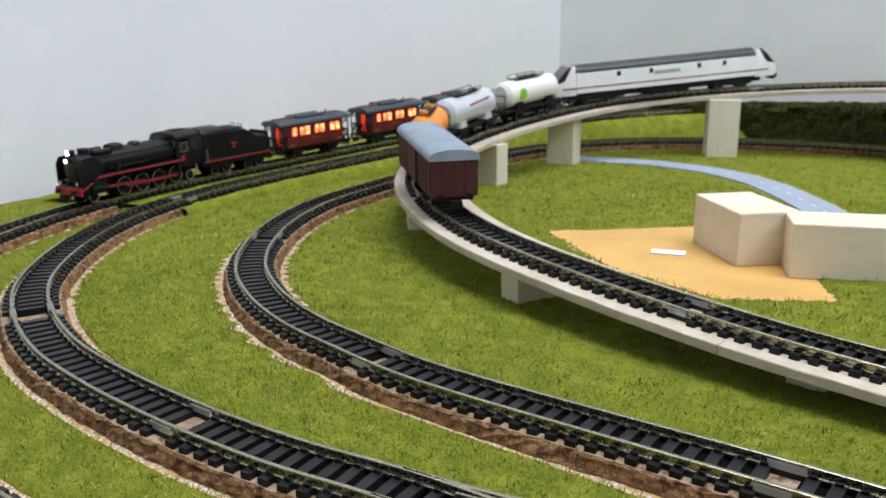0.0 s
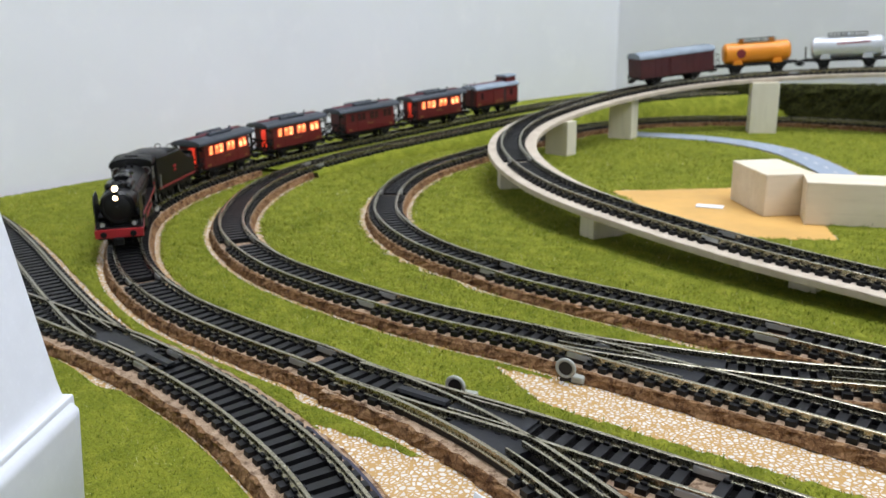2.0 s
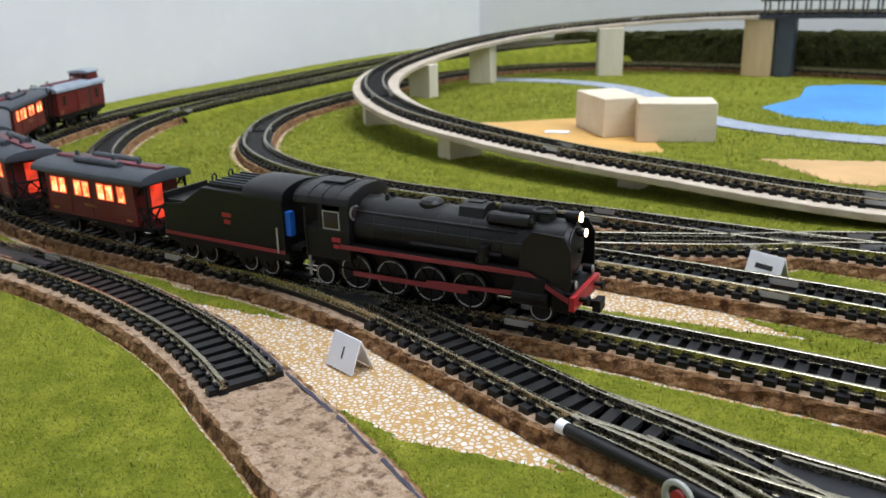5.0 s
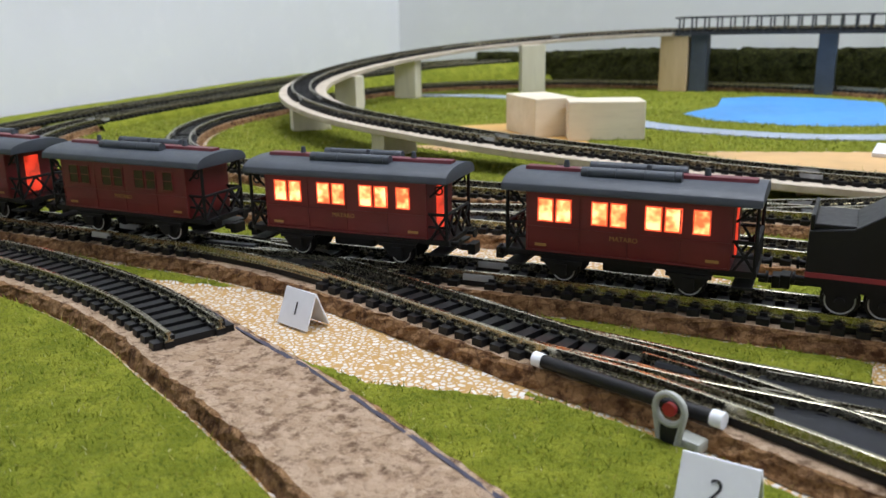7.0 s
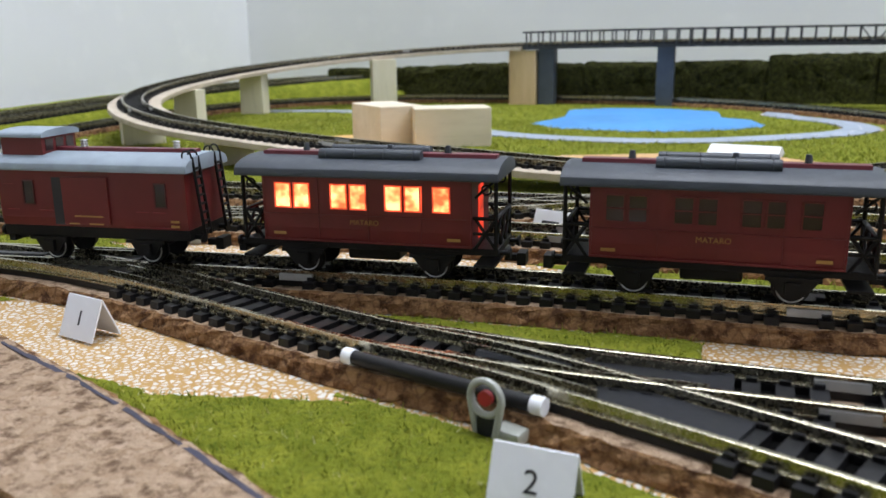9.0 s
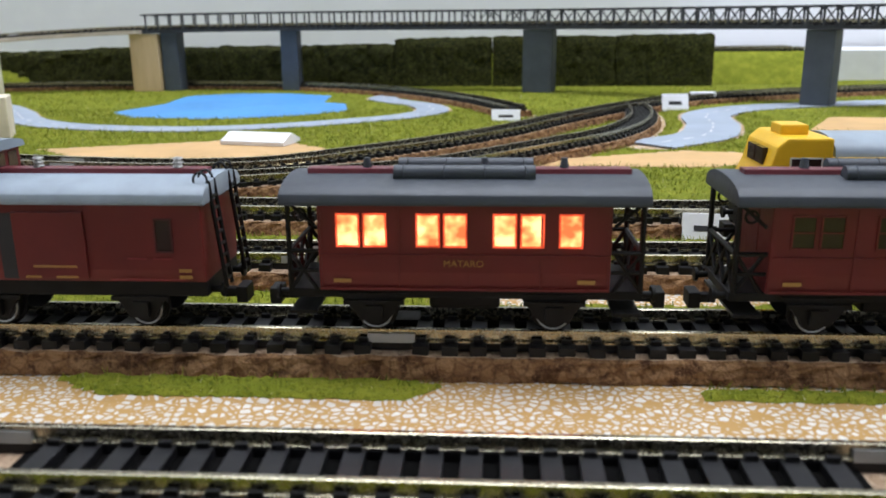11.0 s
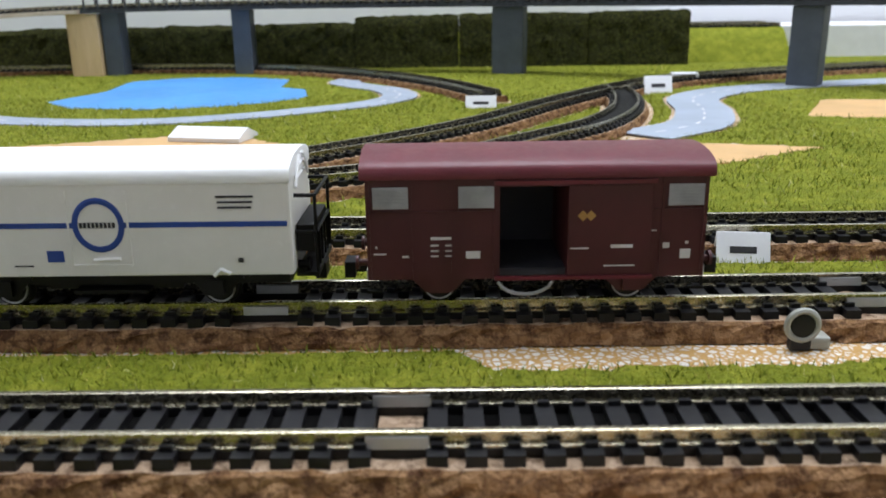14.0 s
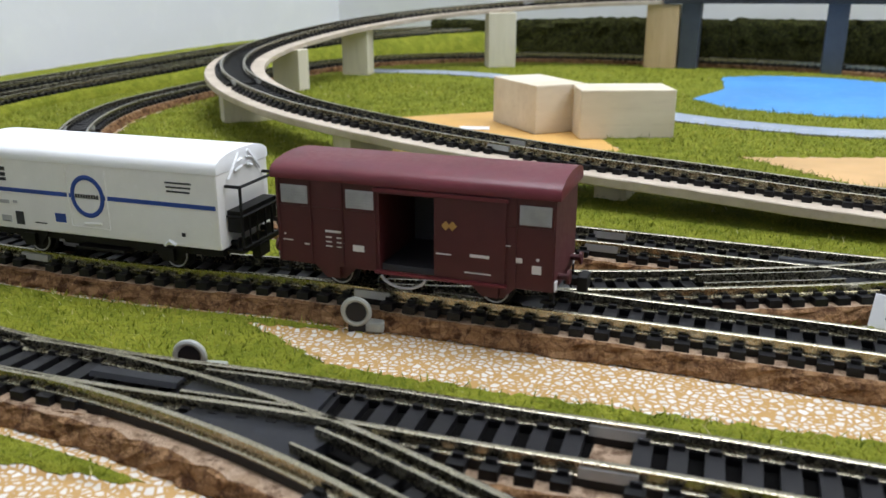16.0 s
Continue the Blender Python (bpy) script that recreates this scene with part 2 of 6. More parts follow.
def rail_mat():
    m, nt, bs = nodes_of("nickel_silver_rail")
    co = coords(nt)
    n = noise_tex(nt, co, 120, 4)
    f = noise_tex(nt, co, 1500, 3)
    nt.links.new(mixed(nt, n, (0.28, 0.25, 0.16), (0.45, 0.42, 0.33)), bs.inputs["Base Color"])
    bs.inputs["Metallic"].default_value = 0.95
    nt.links.new(ramp(nt, f, [(0.3, (0.16, 0.16, 0.16)), (0.75, (0.36, 0.36, 0.36))]), bs.inputs["Roughness"])
    return m


M["rail"] = rail_mat()
M["joiner"] = paint("steel_rail_joiner", (0.42, 0.42, 0.40), 0.4, metal=0.7)


def glass_mat():
    m, nt, bs = nodes_of("dark_window_glass")
    bs.inputs["Base Color"].default_value = (0.035, 0.022, 0.022, 1)
    bs.inputs["Roughness"].default_value = 0.12
    return m


M["glass"] = glass_mat()


# ---------------- mesh helpers (all lengths in millimetres) ----------------
def box(bm, x0, x1, y0, y1, z0, z1):
    vs = [bm.verts.new((x, y, z)) for x in (x0, x1) for y in (y0, y1) for z in (z0, z1)]
    for f in ((0, 1, 3, 2), (4, 6, 7, 5), (0, 4, 5, 1), (2, 3, 7, 6), (0, 2, 6, 4), (1, 5, 7, 3)):
        bm.faces.new([vs[i] for i in f])


def prism(bm, profile, x0, x1):
    """A y-z outline drawn out along x."""
    a = [bm.verts.new((x0, y, z)) for y, z in profile]
    b = [bm.verts.new((x1, y, z)) for y, z in profile]
    n = len(profile)
    for i in range(n):
        bm.faces.new((a[i], a[(i + 1) % n], b[(i + 1) % n], b[i]))
    bm.faces.new(a[::-1]), bm.faces.new(b)


def slab(bm, outline, z0, z1):
    """An x-y outline with thickness."""
    a = [bm.verts.new((x, y, z0)) for x, y in outline]
    b = [bm.verts.new((x, y, z1)) for x, y in outline]
    n = len(outline)
    for i in range(n):
        bm.faces.new((a[i], a[(i + 1) % n], b[(i + 1) % n], b[i]))
    bm.faces.new(a[::-1]), bm.faces.new(b)


def side_slab(bm, outline, y0, y1):
    """An x-z outline with thickness along y."""
    a = [bm.verts.new((x, y0, z)) for x, z in outline]
    b = [bm.verts.new((x, y1, z)) for x, z in outline]
    n = len(outline)
    for i in range(n):
        bm.faces.new((a[i], a[(i + 1) % n], b[(i + 1) % n], b[i]))
    bm.faces.new(a[::-1]), bm.faces.new(b)


def rod(bm, p, q, r, n=10, r2=None):
    p, q = Vector(p), Vector(q)
    d = (q - p).normalized()
    u = d.orthogonal().normalized()
    v = d.cross(u)
    r2 = r if r2 is None else r2
    rings = []
    for c, rad in ((p, r), (q, r2)):
        rings.append([bm.verts.new(c + rad * (math.cos(a) * u + math.sin(a) * v)) for a in [2 * math.pi * k / n for k in range(n)]])
    for i in range(n):
        bm.faces.new((rings[0][i], rings[0][(i + 1) % n], rings[1][(i + 1) % n], rings[1][i]))
    bm.faces.new(rings[0][::-1]), bm.faces.new(rings[1])


def ring(bm, c, axis, r, t, n=20, m=8):
    """A torus round axis."""
    c, d = Vector(c), Vector(axis).normalized()
    u = d.orthogonal().normalized()
    v = d.cross(u)
    vs = []
    for i in range(n):
        a = 2 * math.pi * i / n
        w = math.cos(a) * u + math.sin(a) * v
        vs.append([bm.verts.new(c + (r + t * math.cos(b)) * w + t * math.sin(b) * d) for b in [2 * math.pi * k / m for k in range(m)]])
    for i in range(n):
        for k in range(m):
            bm.faces.new((vs[i][k], vs[(i + 1) % n][k], vs[(i + 1) % n][(k + 1) % m], vs[i][(k + 1) % m]))


def finish(bm, bevel=0.0, smooth=False):
    bmesh.ops.recalc_face_normals(bm, faces=bm.faces)
    if bevel:
        es = [e for e in bm.edges if len(e.link_faces) == 2 and e.calc_face_angle(0) > 0.6]
        bmesh.ops.bevel(bm, geom=es, offset=bevel, segments=2, profile=0.6, affect="EDGES", clamp_overlap=True)
    for v in bm.verts:
        v.co *= MM
    me = bpy.data.meshes.new("mesh")
    bm.to_mesh(me)
    bm.free()
    if smooth:
        for p in me.polygons:
            p.use_smooth = True
        me.set_sharp_from_angle(angle=radians(40))
    return me


def part(name, bm, material, parent=None, label="", bevel=0.0, smooth=False):
    me = finish(bm, bevel, smooth)
    me.materials.append(material)
    ob = new(name, me)
    if parent:
        ob.parent = parent
    if label:
        ob["label"] = label
    return ob


def boxes(name, material, parent, *dims, bevel=0.0, label=""):
    bm = bmesh.new()
    for d in dims:
        box(bm, *d)
    return part(name, bm, material, parent, label, bevel)


def thing(name, x=0, y=0, z=0, turn=0):
    ob = new(name)
    ob.empty_display_size = 0.005
    ob.matrix_world = pose(x * MM, y * MM, z * MM, 0, 0, turn)
    return ob


def raw(name, verts, faces, material, parent=None, smooth=False):
    me = bpy.data.meshes.new("mesh")
    me.from_pydata((np.asarray(verts, float) * MM).tolist(), [], faces)
    me.materials.append(material)
    me.update()
    if smooth:
        for p in me.polygons:
            p.use_smooth = True
    ob = new(name, me)
    if parent:
        ob.parent = parent
    return ob


def letters(name, text, size, material, parent, m, label="", bold=0.0):
    """Flat lettering turned into a mesh; size is the capital height in millimetres."""
    cu = bpy.data.curves.new("text", "FONT")
    cu.body, cu.size, cu.extrude, cu.align_x, cu.align_y = text, size * 1.45 * MM, 0.00004, "CENTER", "CENTER"
    cu.offset = bold * MM
    tmp = new("text_tmp", cu)
    me = bpy.data.meshes.new_from_object(tmp.evaluated_get(bpy.context.evaluated_depsgraph_get()))
    bpy.data.objects.remove(tmp)
    me.materials.clear()
    me.materials.append(material)
    ob = new(name, me)
    ob.parent, ob.matrix_local = parent, m
    if label:
        ob["label"] = label
    return ob


# ---------------- the plan: centre lines (x, y, rail height) ----------------
T1 = [(900.0, 70.0, 6.2), (700.0, 70.0, 6.2), (300.0, 69.0, 6.2), (150.0, 68.0, 6.2), (67.0, 67.5, 6.2), (29.3, 66.9, 6.2), (-5.9, 65.7, 6.2), (-30.1, 63.7, 6.2), (-57.6, 61.6, 6.2), (-85.1, 58.5, 6.2), (-103.0, 57.3, 6.2), (-119.8, 58.0, 6.2), (-137.4, 57.3, 6.2), (-160.1, 57.0, 6.2), (-183.3, 58.0, 6.2), (-208.6, 62.4, 6.2), (-235.8, 70.8, 6.2), (-265.9, 85.8, 6.2), (-304.0, 112.7, 6.2), (-332.9, 150.8, 6.2), (-353.0, 200.5, 6.6), (-361.4, 258.2, 7.6), (-359.1, 320.9, 9.4), (-353.0, 373.0, 11.5), (-346.9, 425.2, 13.6), (-333.4, 487.7, 16), (-302.5, 564.8, 18.5), (-248.8, 619.9, 21), (-175.1, 650.7, 23), (-49.7, 660.6, 25), (120.0, 664.0, 26), (400.0, 664.0, 27)]
T2 = [(900.0, 117.0, 6.2), (700.0, 115.0, 6.2), (400.0, 112.0, 6.2), (200.0, 109.0, 6.2), (100.0, 107.6, 6.2), (35.0, 108.5, 6.2), (6.0, 108.7, 6.2), (-20.1, 107.8, 6.2), (-49.5, 106.4, 6.2), (-86.4, 104.5, 6.2), (-109.5, 101.0, 6.2), (-127.0, 99.6, 6.2), (-147.5, 99.2, 6.2), (-171.3, 100.1, 6.2), (-198.7, 103.6, 6.2), (-229.5, 113.4, 6.2), (-256.0, 127.2, 6.2), (-280.5, 148.2, 6.2), (-304.9, 177.2, 6.2), (-325.0, 215.3, 6.3), (-333.6, 257.2, 7), (-334.0, 299.0, 8.2), (-328.1, 340.7, 10), (-320.0, 392.9, 12.3), (-307.5, 455.4, 15), (-282.0, 532.9, 18), (-233.9, 588.7, 21), (-165.3, 619.7, 23), (-50.3, 630.3, 25), (120.0, 634.0, 26), (400.0, 634.0, 27)]
T3 = [(900.0, 149.0, 6.2), (700.0, 148.0, 6.2), (313.0, 149.5, 6.2), (209.7, 149.2, 6.2), (115.4, 149.1, 6.2), (61.9, 150.6, 6.2), (24.7, 148.2, 6.2), (-6.0, 147.5, 6.2), (-36.1, 147.2, 6.2), (-58.1, 146.3, 6.2), (-79.0, 145.4, 6.2), (-100.8, 144.7, 6.2), (-119.0, 145.1, 6.2), (-139.3, 148.1, 6.2), (-162.8, 152.5, 6.2), (-190.0, 163.1, 6.2), (-216.5, 180.1, 6.2), (-237.4, 201.9, 6.2), (-257.1, 231.1, 6.2), (-272.3, 267.9, 6.2), (-279.6, 315.7, 6.2), (-283.7, 364.4, 6.2), (-285.7, 416.2, 6.2), (-279.3, 462.2, 6.2), (-261.4, 502.2, 6.2), (-229.5, 536.3, 6.2), (-190.4, 558.4, 6.2), (-143.4, 570.9, 6.2), (-81.2, 573.8, 6.2), (-8.9, 570.1, 6.2)]
T3 += [(57.6, 547.5, 6.2), (113.3, 498.4, 6.2), (153.1, 441.5, 6.2), (175.6, 390.7, 6.2)]
V = [(433.7, 527.8, 6.2), (359.1, 498.6, 6.2), (281.2, 457.5, 6.2), (239.2, 411.4, 6.2), (216.4, 378.8, 6.2), (192.2, 340.8, 6.2), (167.7, 298.4, 6.2), (145.3, 268.9, 6.2), (117.5, 239.2, 6.2), (94.2, 215.8, 6.4), (69.4, 203.3, 7.4), (41.4, 195.7, 9), (11.1, 192.8, 10.6), (-20.7, 195.6, 12), (-52, 198.7, 13.1), (-85.5, 205, 14.4), (-105.5, 209.8, 15.3), (-130.7, 217, 16.5), (-159.1, 228.4, 17.8), (-189.6, 247.5, 19.5), (-217, 272, 21.5), (-239, 303, 23.2), (-252, 336, 25.3), (-256, 370, 28), (-254, 417, 31.5), (-243, 466, 35), (-224, 497, 37.8), (-200, 519, 40.2), (-161, 541, 43), (-120, 553, 45.2)]
V += [(-80, 558, 46.5), (0, 560, 47.5), (95, 556, 47.8), (190, 541, 47.8), (270, 500, 47.8), (348, 450, 47.8), (415, 390, 47.8), (462, 310, 47.8), (490, 200, 47.8), (500, 60, 47.8), (500, -400, 47.8)]
T0 = [(900.0, 29.5, 6.2), (426.0, 28.0, 6.2), (251.0, 27.1, 6.2), (140.8, 26.8, 6.2), (106.7, 26.6, 6.2), (66.1, 27.6, 6.2), (35.2, 28.9, 6.2), (20.5, 31.2, 6.2), (9.7, 32.5, 6.2), (-2.3, 36.2, 6.2), (-17.7, 41.3, 6.2), (-34.0, 46.9, 6.2), (-54.9, 52.9, 6.2), (-75.4, 56.2, 6.2), (-95.9, 57.2, 6.2), (-111.9, 55.8, 6.2)]
T00 = [(3.7, 33.8, 6.2), (14.0, 31.2, 6.2), (28.5, 27.5, 6.2), (46.8, 20.6, 6.2), (62.9, 13.8, 6.2), (75.8, 8.2, 6.2), (99.0, -4.3, 6.2), (141.4, -31.0, 6.2), (186.6, -53.1, 6.2)]
S = [(-398.7, -23.8, 6.2), (-312.9, 12.2, 6.2), (-249.3, 24.5, 6.2), (-196.5, 29.0, 6.2), (-165.9, 31.1, 6.2), (-141.6, 30.8, 6.2), (-118.3, 29.0, 6.2), (-99.3, 25.9, 6.2), (-80.4, 21.5, 6.2), (-62.8, 15.3, 6.2), (-50.1, 9.6, 6.2), (-28.8, 0.6, 6.2), (-5.9, -10.4, 6.2), (18.3, -22.9, 6.2), (49.3, -38.5, 6.2), (108.1, -70.7, 6.2)]
SB = [(-401.6, 70.8, 6.2), (-343.5, 65.3, 6.2), (-294.9, 55.8, 6.2), (-251.9, 45.4, 6.2), (-217.2, 37.3, 6.2), (-190, 31.9, 6.2), (-159.5, 28.8, 6.2)]
T2B = [(-92.1, 104.0, 6.2), (-71.1, 107.1, 6.2), (-50.1, 113.4, 6.2), (-27, 121.7, 6.2), (-8.1, 130.6, 6.2), (10.8, 140.5, 6.2), (27.5, 151.5, 6.2), (50.5, 163.7, 6.2), (78.2, 183.8, 6.2), (113.4, 198.1, 6.2), (144.2, 213.5, 6.2), (165.5, 236.3, 6.2)]
R2 = [(165.5, 236.3, 6.2), (186.7, 262, 6.2), (207.8, 288.6, 6.2), (224.7, 323.2, 6.2), (235.5, 364.9, 6.2), (239.2, 406.5, 6.2)]


def smooth_line(pts):
    """Centripetal Catmull-Rom line through the points, about 1 mm apart, with its running length."""
    P = np.array(pts, float)
    P = np.vstack([2 * P[0] - P[1], P, 2 * P[-1] - P[-2]])
    out = []
    for i in range(1, len(P) - 2):
        p0, p1, p2, p3 = P[i - 1 : i + 3]
        k = [0.0]
        for a, b in ((p0, p1), (p1, p2), (p2, p3)):
            k.append(k[-1] + np.linalg.norm(b - a) ** 0.5)
        t = np.linspace(k[1], k[2], max(2, int(np.linalg.norm(p2 - p1))), endpoint=False)[:, None]
        A1 = (k[1] - t) / (k[1] - k[0]) * p0 + (t - k[0]) / (k[1] - k[0]) * p1
        A2 = (k[2] - t) / (k[2] - k[1]) * p1 + (t - k[1]) / (k[2] - k[1]) * p2
        A3 = (k[3] - t) / (k[3] - k[2]) * p2 + (t - k[2]) / (k[3] - k[2]) * p3
        B1 = (k[2] - t) / (k[2] - k[0]) * A1 + (t - k[0]) / (k[2] - k[0]) * A2
        B2 = (k[3] - t) / (k[3] - k[1]) * A2 + (t - k[1]) / (k[3] - k[1]) * A3
        out.append((k[2] - t) / (k[2] - k[1]) * B1 + (t - k[1]) / (k[2] - k[1]) * B2)
    out = np.vstack(out + [P[-2:-1]])
    return out, np.r_[0, np.cumsum(np.linalg.norm(np.diff(out, axis=0), axis=1))]


def at(line, s):
    """Place on a line at running length s (numbers or arrays)."""
    pts, run = line
    return np.stack([np.interp(s, run, pts[:, k]) for k in range(3)], -1)


def sides(line, s):
    """Place, tangent and left-hand normal."""
    a, b = at(line, np.asarray(s) - 1.5), at(line, np.asarray(s) + 1.5)
    t = (b - a) / np.linalg.norm(b - a, axis=-1, keepdims=True)
    n = np.stack([-t[..., 1], t[..., 0], np.zeros_like(t[..., 0])], -1)
    return at(line, s), t, n / np.linalg.norm(n, axis=-1, keepdims=True)


def sweep(line, s0, s1, step, profile, jitter=0.0, closed=True, seed=3):
    """Verts and faces of a profile of (offset to the left, height over the rail top) swept along a line."""
    rnd = np.random.RandomState(seed)
    s = np.linspace(s0, s1, max(2, int((s1 - s0) / step) + 1))
    c, t, n = sides(line, s)
    k = len(profile)
    verts = []
    for i in range(len(s)):
        for o, h in profile:
            j = rnd.normal(0, jitter, 2) if jitter else (0, 0)
            verts.append(c[i] + n[i] * (o + j[0]) + np.array([0, 0, h + j[1] * 0.4]))
    faces = []
    for i in range(len(s) - 1):
        for q in range(k if closed else k - 1):
            r = (q + 1) % k
            faces.append((i * k + q, i * k + r, (i + 1) * k + r, (i + 1) * k + q))
    if closed:
        faces += [tuple(range(k))[::-1], tuple((len(s) - 1) * k + q for q in range(k))]
    return verts, faces


L1, L2, L3, LV, L0, L00, LS, LSB, L2B, LR2 = (smooth_line(p) for p in (T1, T2, T3, V, T0, T00, S, SB, T2B, R2))


# ---------------- room and board ----------------
BX0, BX1, BY0, BY1 = -411.0, 950.0, -420.0, 716.0


def wall(name, x0, x1, y0, y1, z0, z1, mat="wall", label="plain white painted wall"):
    bm = bmesh.new()
    box(bm, x0, x1, y0, y1, z0, z1)
    return tagged(part(name, bm, M[mat]), label, "wall", kind="structure")


wall("wall_west", -520, -415, -2400, 720, -750, 1850)
wall("wall_north", -520, 3000, 720, 840, -750, 1850)
wall("wall_south", -520, 3000, -2520, -2400, -750, 1850)
wall("wall_east", 3000, 3120, -2520, 840, -750, 1850)
wall("floor", -520, 3120, -2520, 840, -800, -752, "floor", "grey hard floor under the layout table")
wall("ceiling", -520, 3120, -2520, 840, 1852, 1900, "wall", "plain white ceiling")
for px, py in ((200, 380), (1520, 0)):
    fix = thing("ceiling_light", px, py, 0)
    boxes("frame", M["greybox"], fix, (-630, 630, -330, 330, 1700, 1852), bevel=4)
    tagged(fix, "wide pale ceiling light fitting under the white ceiling", "ceiling light")
table = thing("layout_table")
boxes("tabletop", M["table"], table, (BX0, BX1, BY0, BY1, -20, -1.2), bevel=0.8, label="birch plywood baseboard")
for lx in (BX0 + 40, BX1 - 40):
    for ly in (BY0 + 40, BY1 - 40):
        boxes("leg", M["table"], table, (lx - 20, lx + 20, ly - 20, ly + 20, -752, -20))
tagged(table, "birch plywood layout table against a white wall", "table")


def inside(px, py, poly):
    hit = np.zeros(px.shape, bool)
    n = len(poly)
    for i in range(n):
        (x1, y1), (x2, y2) = poly[i], poly[(i + 1) % n]
        if y1 != y2:
            hit ^= ((y1 > py) != (y2 > py)) & (px < (x2 - x1) * (py - y1) / (y2 - y1) + x1)
    return hit


def track_distance(px, py, line, s0=None, s1=None, step=3.0):
    pts, run = line
    s = np.arange(s0 or 0, s1 or run[-1], step)
    c = at(line, s)[:, :2]
    d = np.full(px.shape, 1e9)
    for k in range(0, len(c), 40):
        q = c[k : k + 40]
        lo, hi = q.min(0) - 40, q.max(0) + 40
        near = (px > lo[0]) & (px < hi[0]) & (py > lo[1]) & (py < hi[1])
        if near.any():
            a = np.hypot(px[near][:, None] - q[:, 0], py[near][:, None] - q[:, 1]).min(1)
            d[near] = np.minimum(d[near], a)
    return d


V_GROUND = LV[1][np.argmin(np.hypot(LV[0][:, 0] - 69, LV[0][:, 1] - 203))]
S1_HILL = L1[1][np.argmin(np.hypot(L1[0][:, 0] + 353, L1[0][:, 1] - 200))]
S2_HILL = L2[1][np.argmin(np.hypot(L2[0][:, 0] + 328, L2[0][:, 1] - 224))]
COBBLE = [
    [(-101, 39.5), (-61.4, 44.3), (-32, 38.4), (13, 18), (-16, 12.6), (-49, 18.5), (-85.6, 32.9)],
    [(-87.7, 90), (-65, 80), (-38, 81.7), (4, 86), (39, 91), (14.5, 98), (-58, 95.6)],
    [(58, 38), (906, 40), (906, 60), (58, 57)],
    [(156, 98), (163, 89.5), (212, 91), (237, 98)],
]
TURF = [
    [(194, 53.0), (906, 53.5), (906, 57), (194, 57)],
    [(104.7, 55.9), (112, 51.6), (155, 52), (159, 56), (156, 57), (106.8, 57.4)],
]
POND = [(-47, 408), (-26, 383), (12, 375), (38, 380), (63, 392), (83, 415), (75, 455), (60, 467), (56, 511), (21, 531), (-16, 529), (-41, 510), (-36, 456), (-44, 423)]
ROAD = [(-262, 460), (-204, 471), (-169, 465), (-137, 446), (-102, 407), (-76, 371), (-48, 349), (-12, 337), (27, 335), (64, 348), (93, 367), (118, 389), (130, 415), (123, 446), (105, 469), (93, 489), (97, 514)]
PATCHES = [
    ("tan", [(-171, 293), (-125, 335), (-80, 311), (-55, 267), (-85, 249), (-126, 261)]),
    ("sand", [(-16, 272), (67, 304), (108, 268), (76, 247), (17, 243)]),
    ("sand", [(302, 329), (386, 323), (406, 379), (332, 387)]),
    ("sand", [(180, 235), (242, 236), (281, 261), (237, 273), (191, 253)]),
    ("sand", [(-110, 231), (-92, 241), (-116, 251), (-139, 243)]),
]
ROAD_2 = [(226, 287), (253, 313), (266, 350), (274, 395), (305, 430), (375, 456), (493, 487), (640, 540)]


def axis_steps(a, near0, near1, b, fine, coarse):
    return np.r_[np.arange(a, near0, coarse), np.arange(near0, near1, fine), np.arange(near1, b, coarse), b]


def turf_mask(px, py):
    d = np.full(px.shape, 1e9)
    for line, s0, s1 in ((L1, None, S1_HILL), (L2, None, S2_HILL), (L3, None, None), (LV, None, V_GROUND), (L0, None, None), (L00, None, None), (LS, None, None), (LSB, None, None), (L2B, None, None), (LR2, None, None)):
        d = np.minimum(d, track_distance(px, py, line, s0, s1))
    g = np.clip((d - 11.6) / 1.6 + 0.5, 0, 1)
    for poly in COBBLE:
        g[inside(px, py, poly)] = 0
    for poly in TURF:
        g[inside(px, py, poly) & (d > 10)] = 1
    for poly in [POND] + [p for _, p in PATCHES]:
        g[inside(px, py, poly)] = 0
    for road, w in ((ROAD, 11), (ROAD_2, 14)):
        line = smooth_line([(x, y, 0) for x, y in road])
        g[track_distance(px, py, line) < w] = 0
    return g, d


def build_ground():
    xs = axis_steps(BX0, -130, 330, BX1, 1.0, 4.0)
    ys = axis_steps(BY0, -30, 132, BY1, 1.0, 4.0)
    X, Y = np.meshgrid(xs, ys)
    px, py = X.ravel(), Y.ravel()
    g, d = turf_mask(px, py)
    rnd = np.random.RandomState(5)
    z = -0.2 + g * (0.9 + rnd.rand(len(g)) * 0.5)
    nx, ny = len(xs), len(ys)
    i = (np.arange(ny - 1)[:, None] * nx + np.arange(nx - 1)).ravel()
    faces = np.stack([i, i + 1, i + nx + 1, i + nx], 1)
    ob = raw("ground", np.stack([px, py, z], 1), faces.tolist(), M["grass"], smooth=True)
    a = ob.data.attributes.new("grass", "FLOAT", "POINT")
    a.data.foreach_set("value", g.astype(np.float32))
    return tagged(ob, "green flocked grass mat with bare strips of printed ochre and white cobbles", "ground", kind="structure")


build_ground()


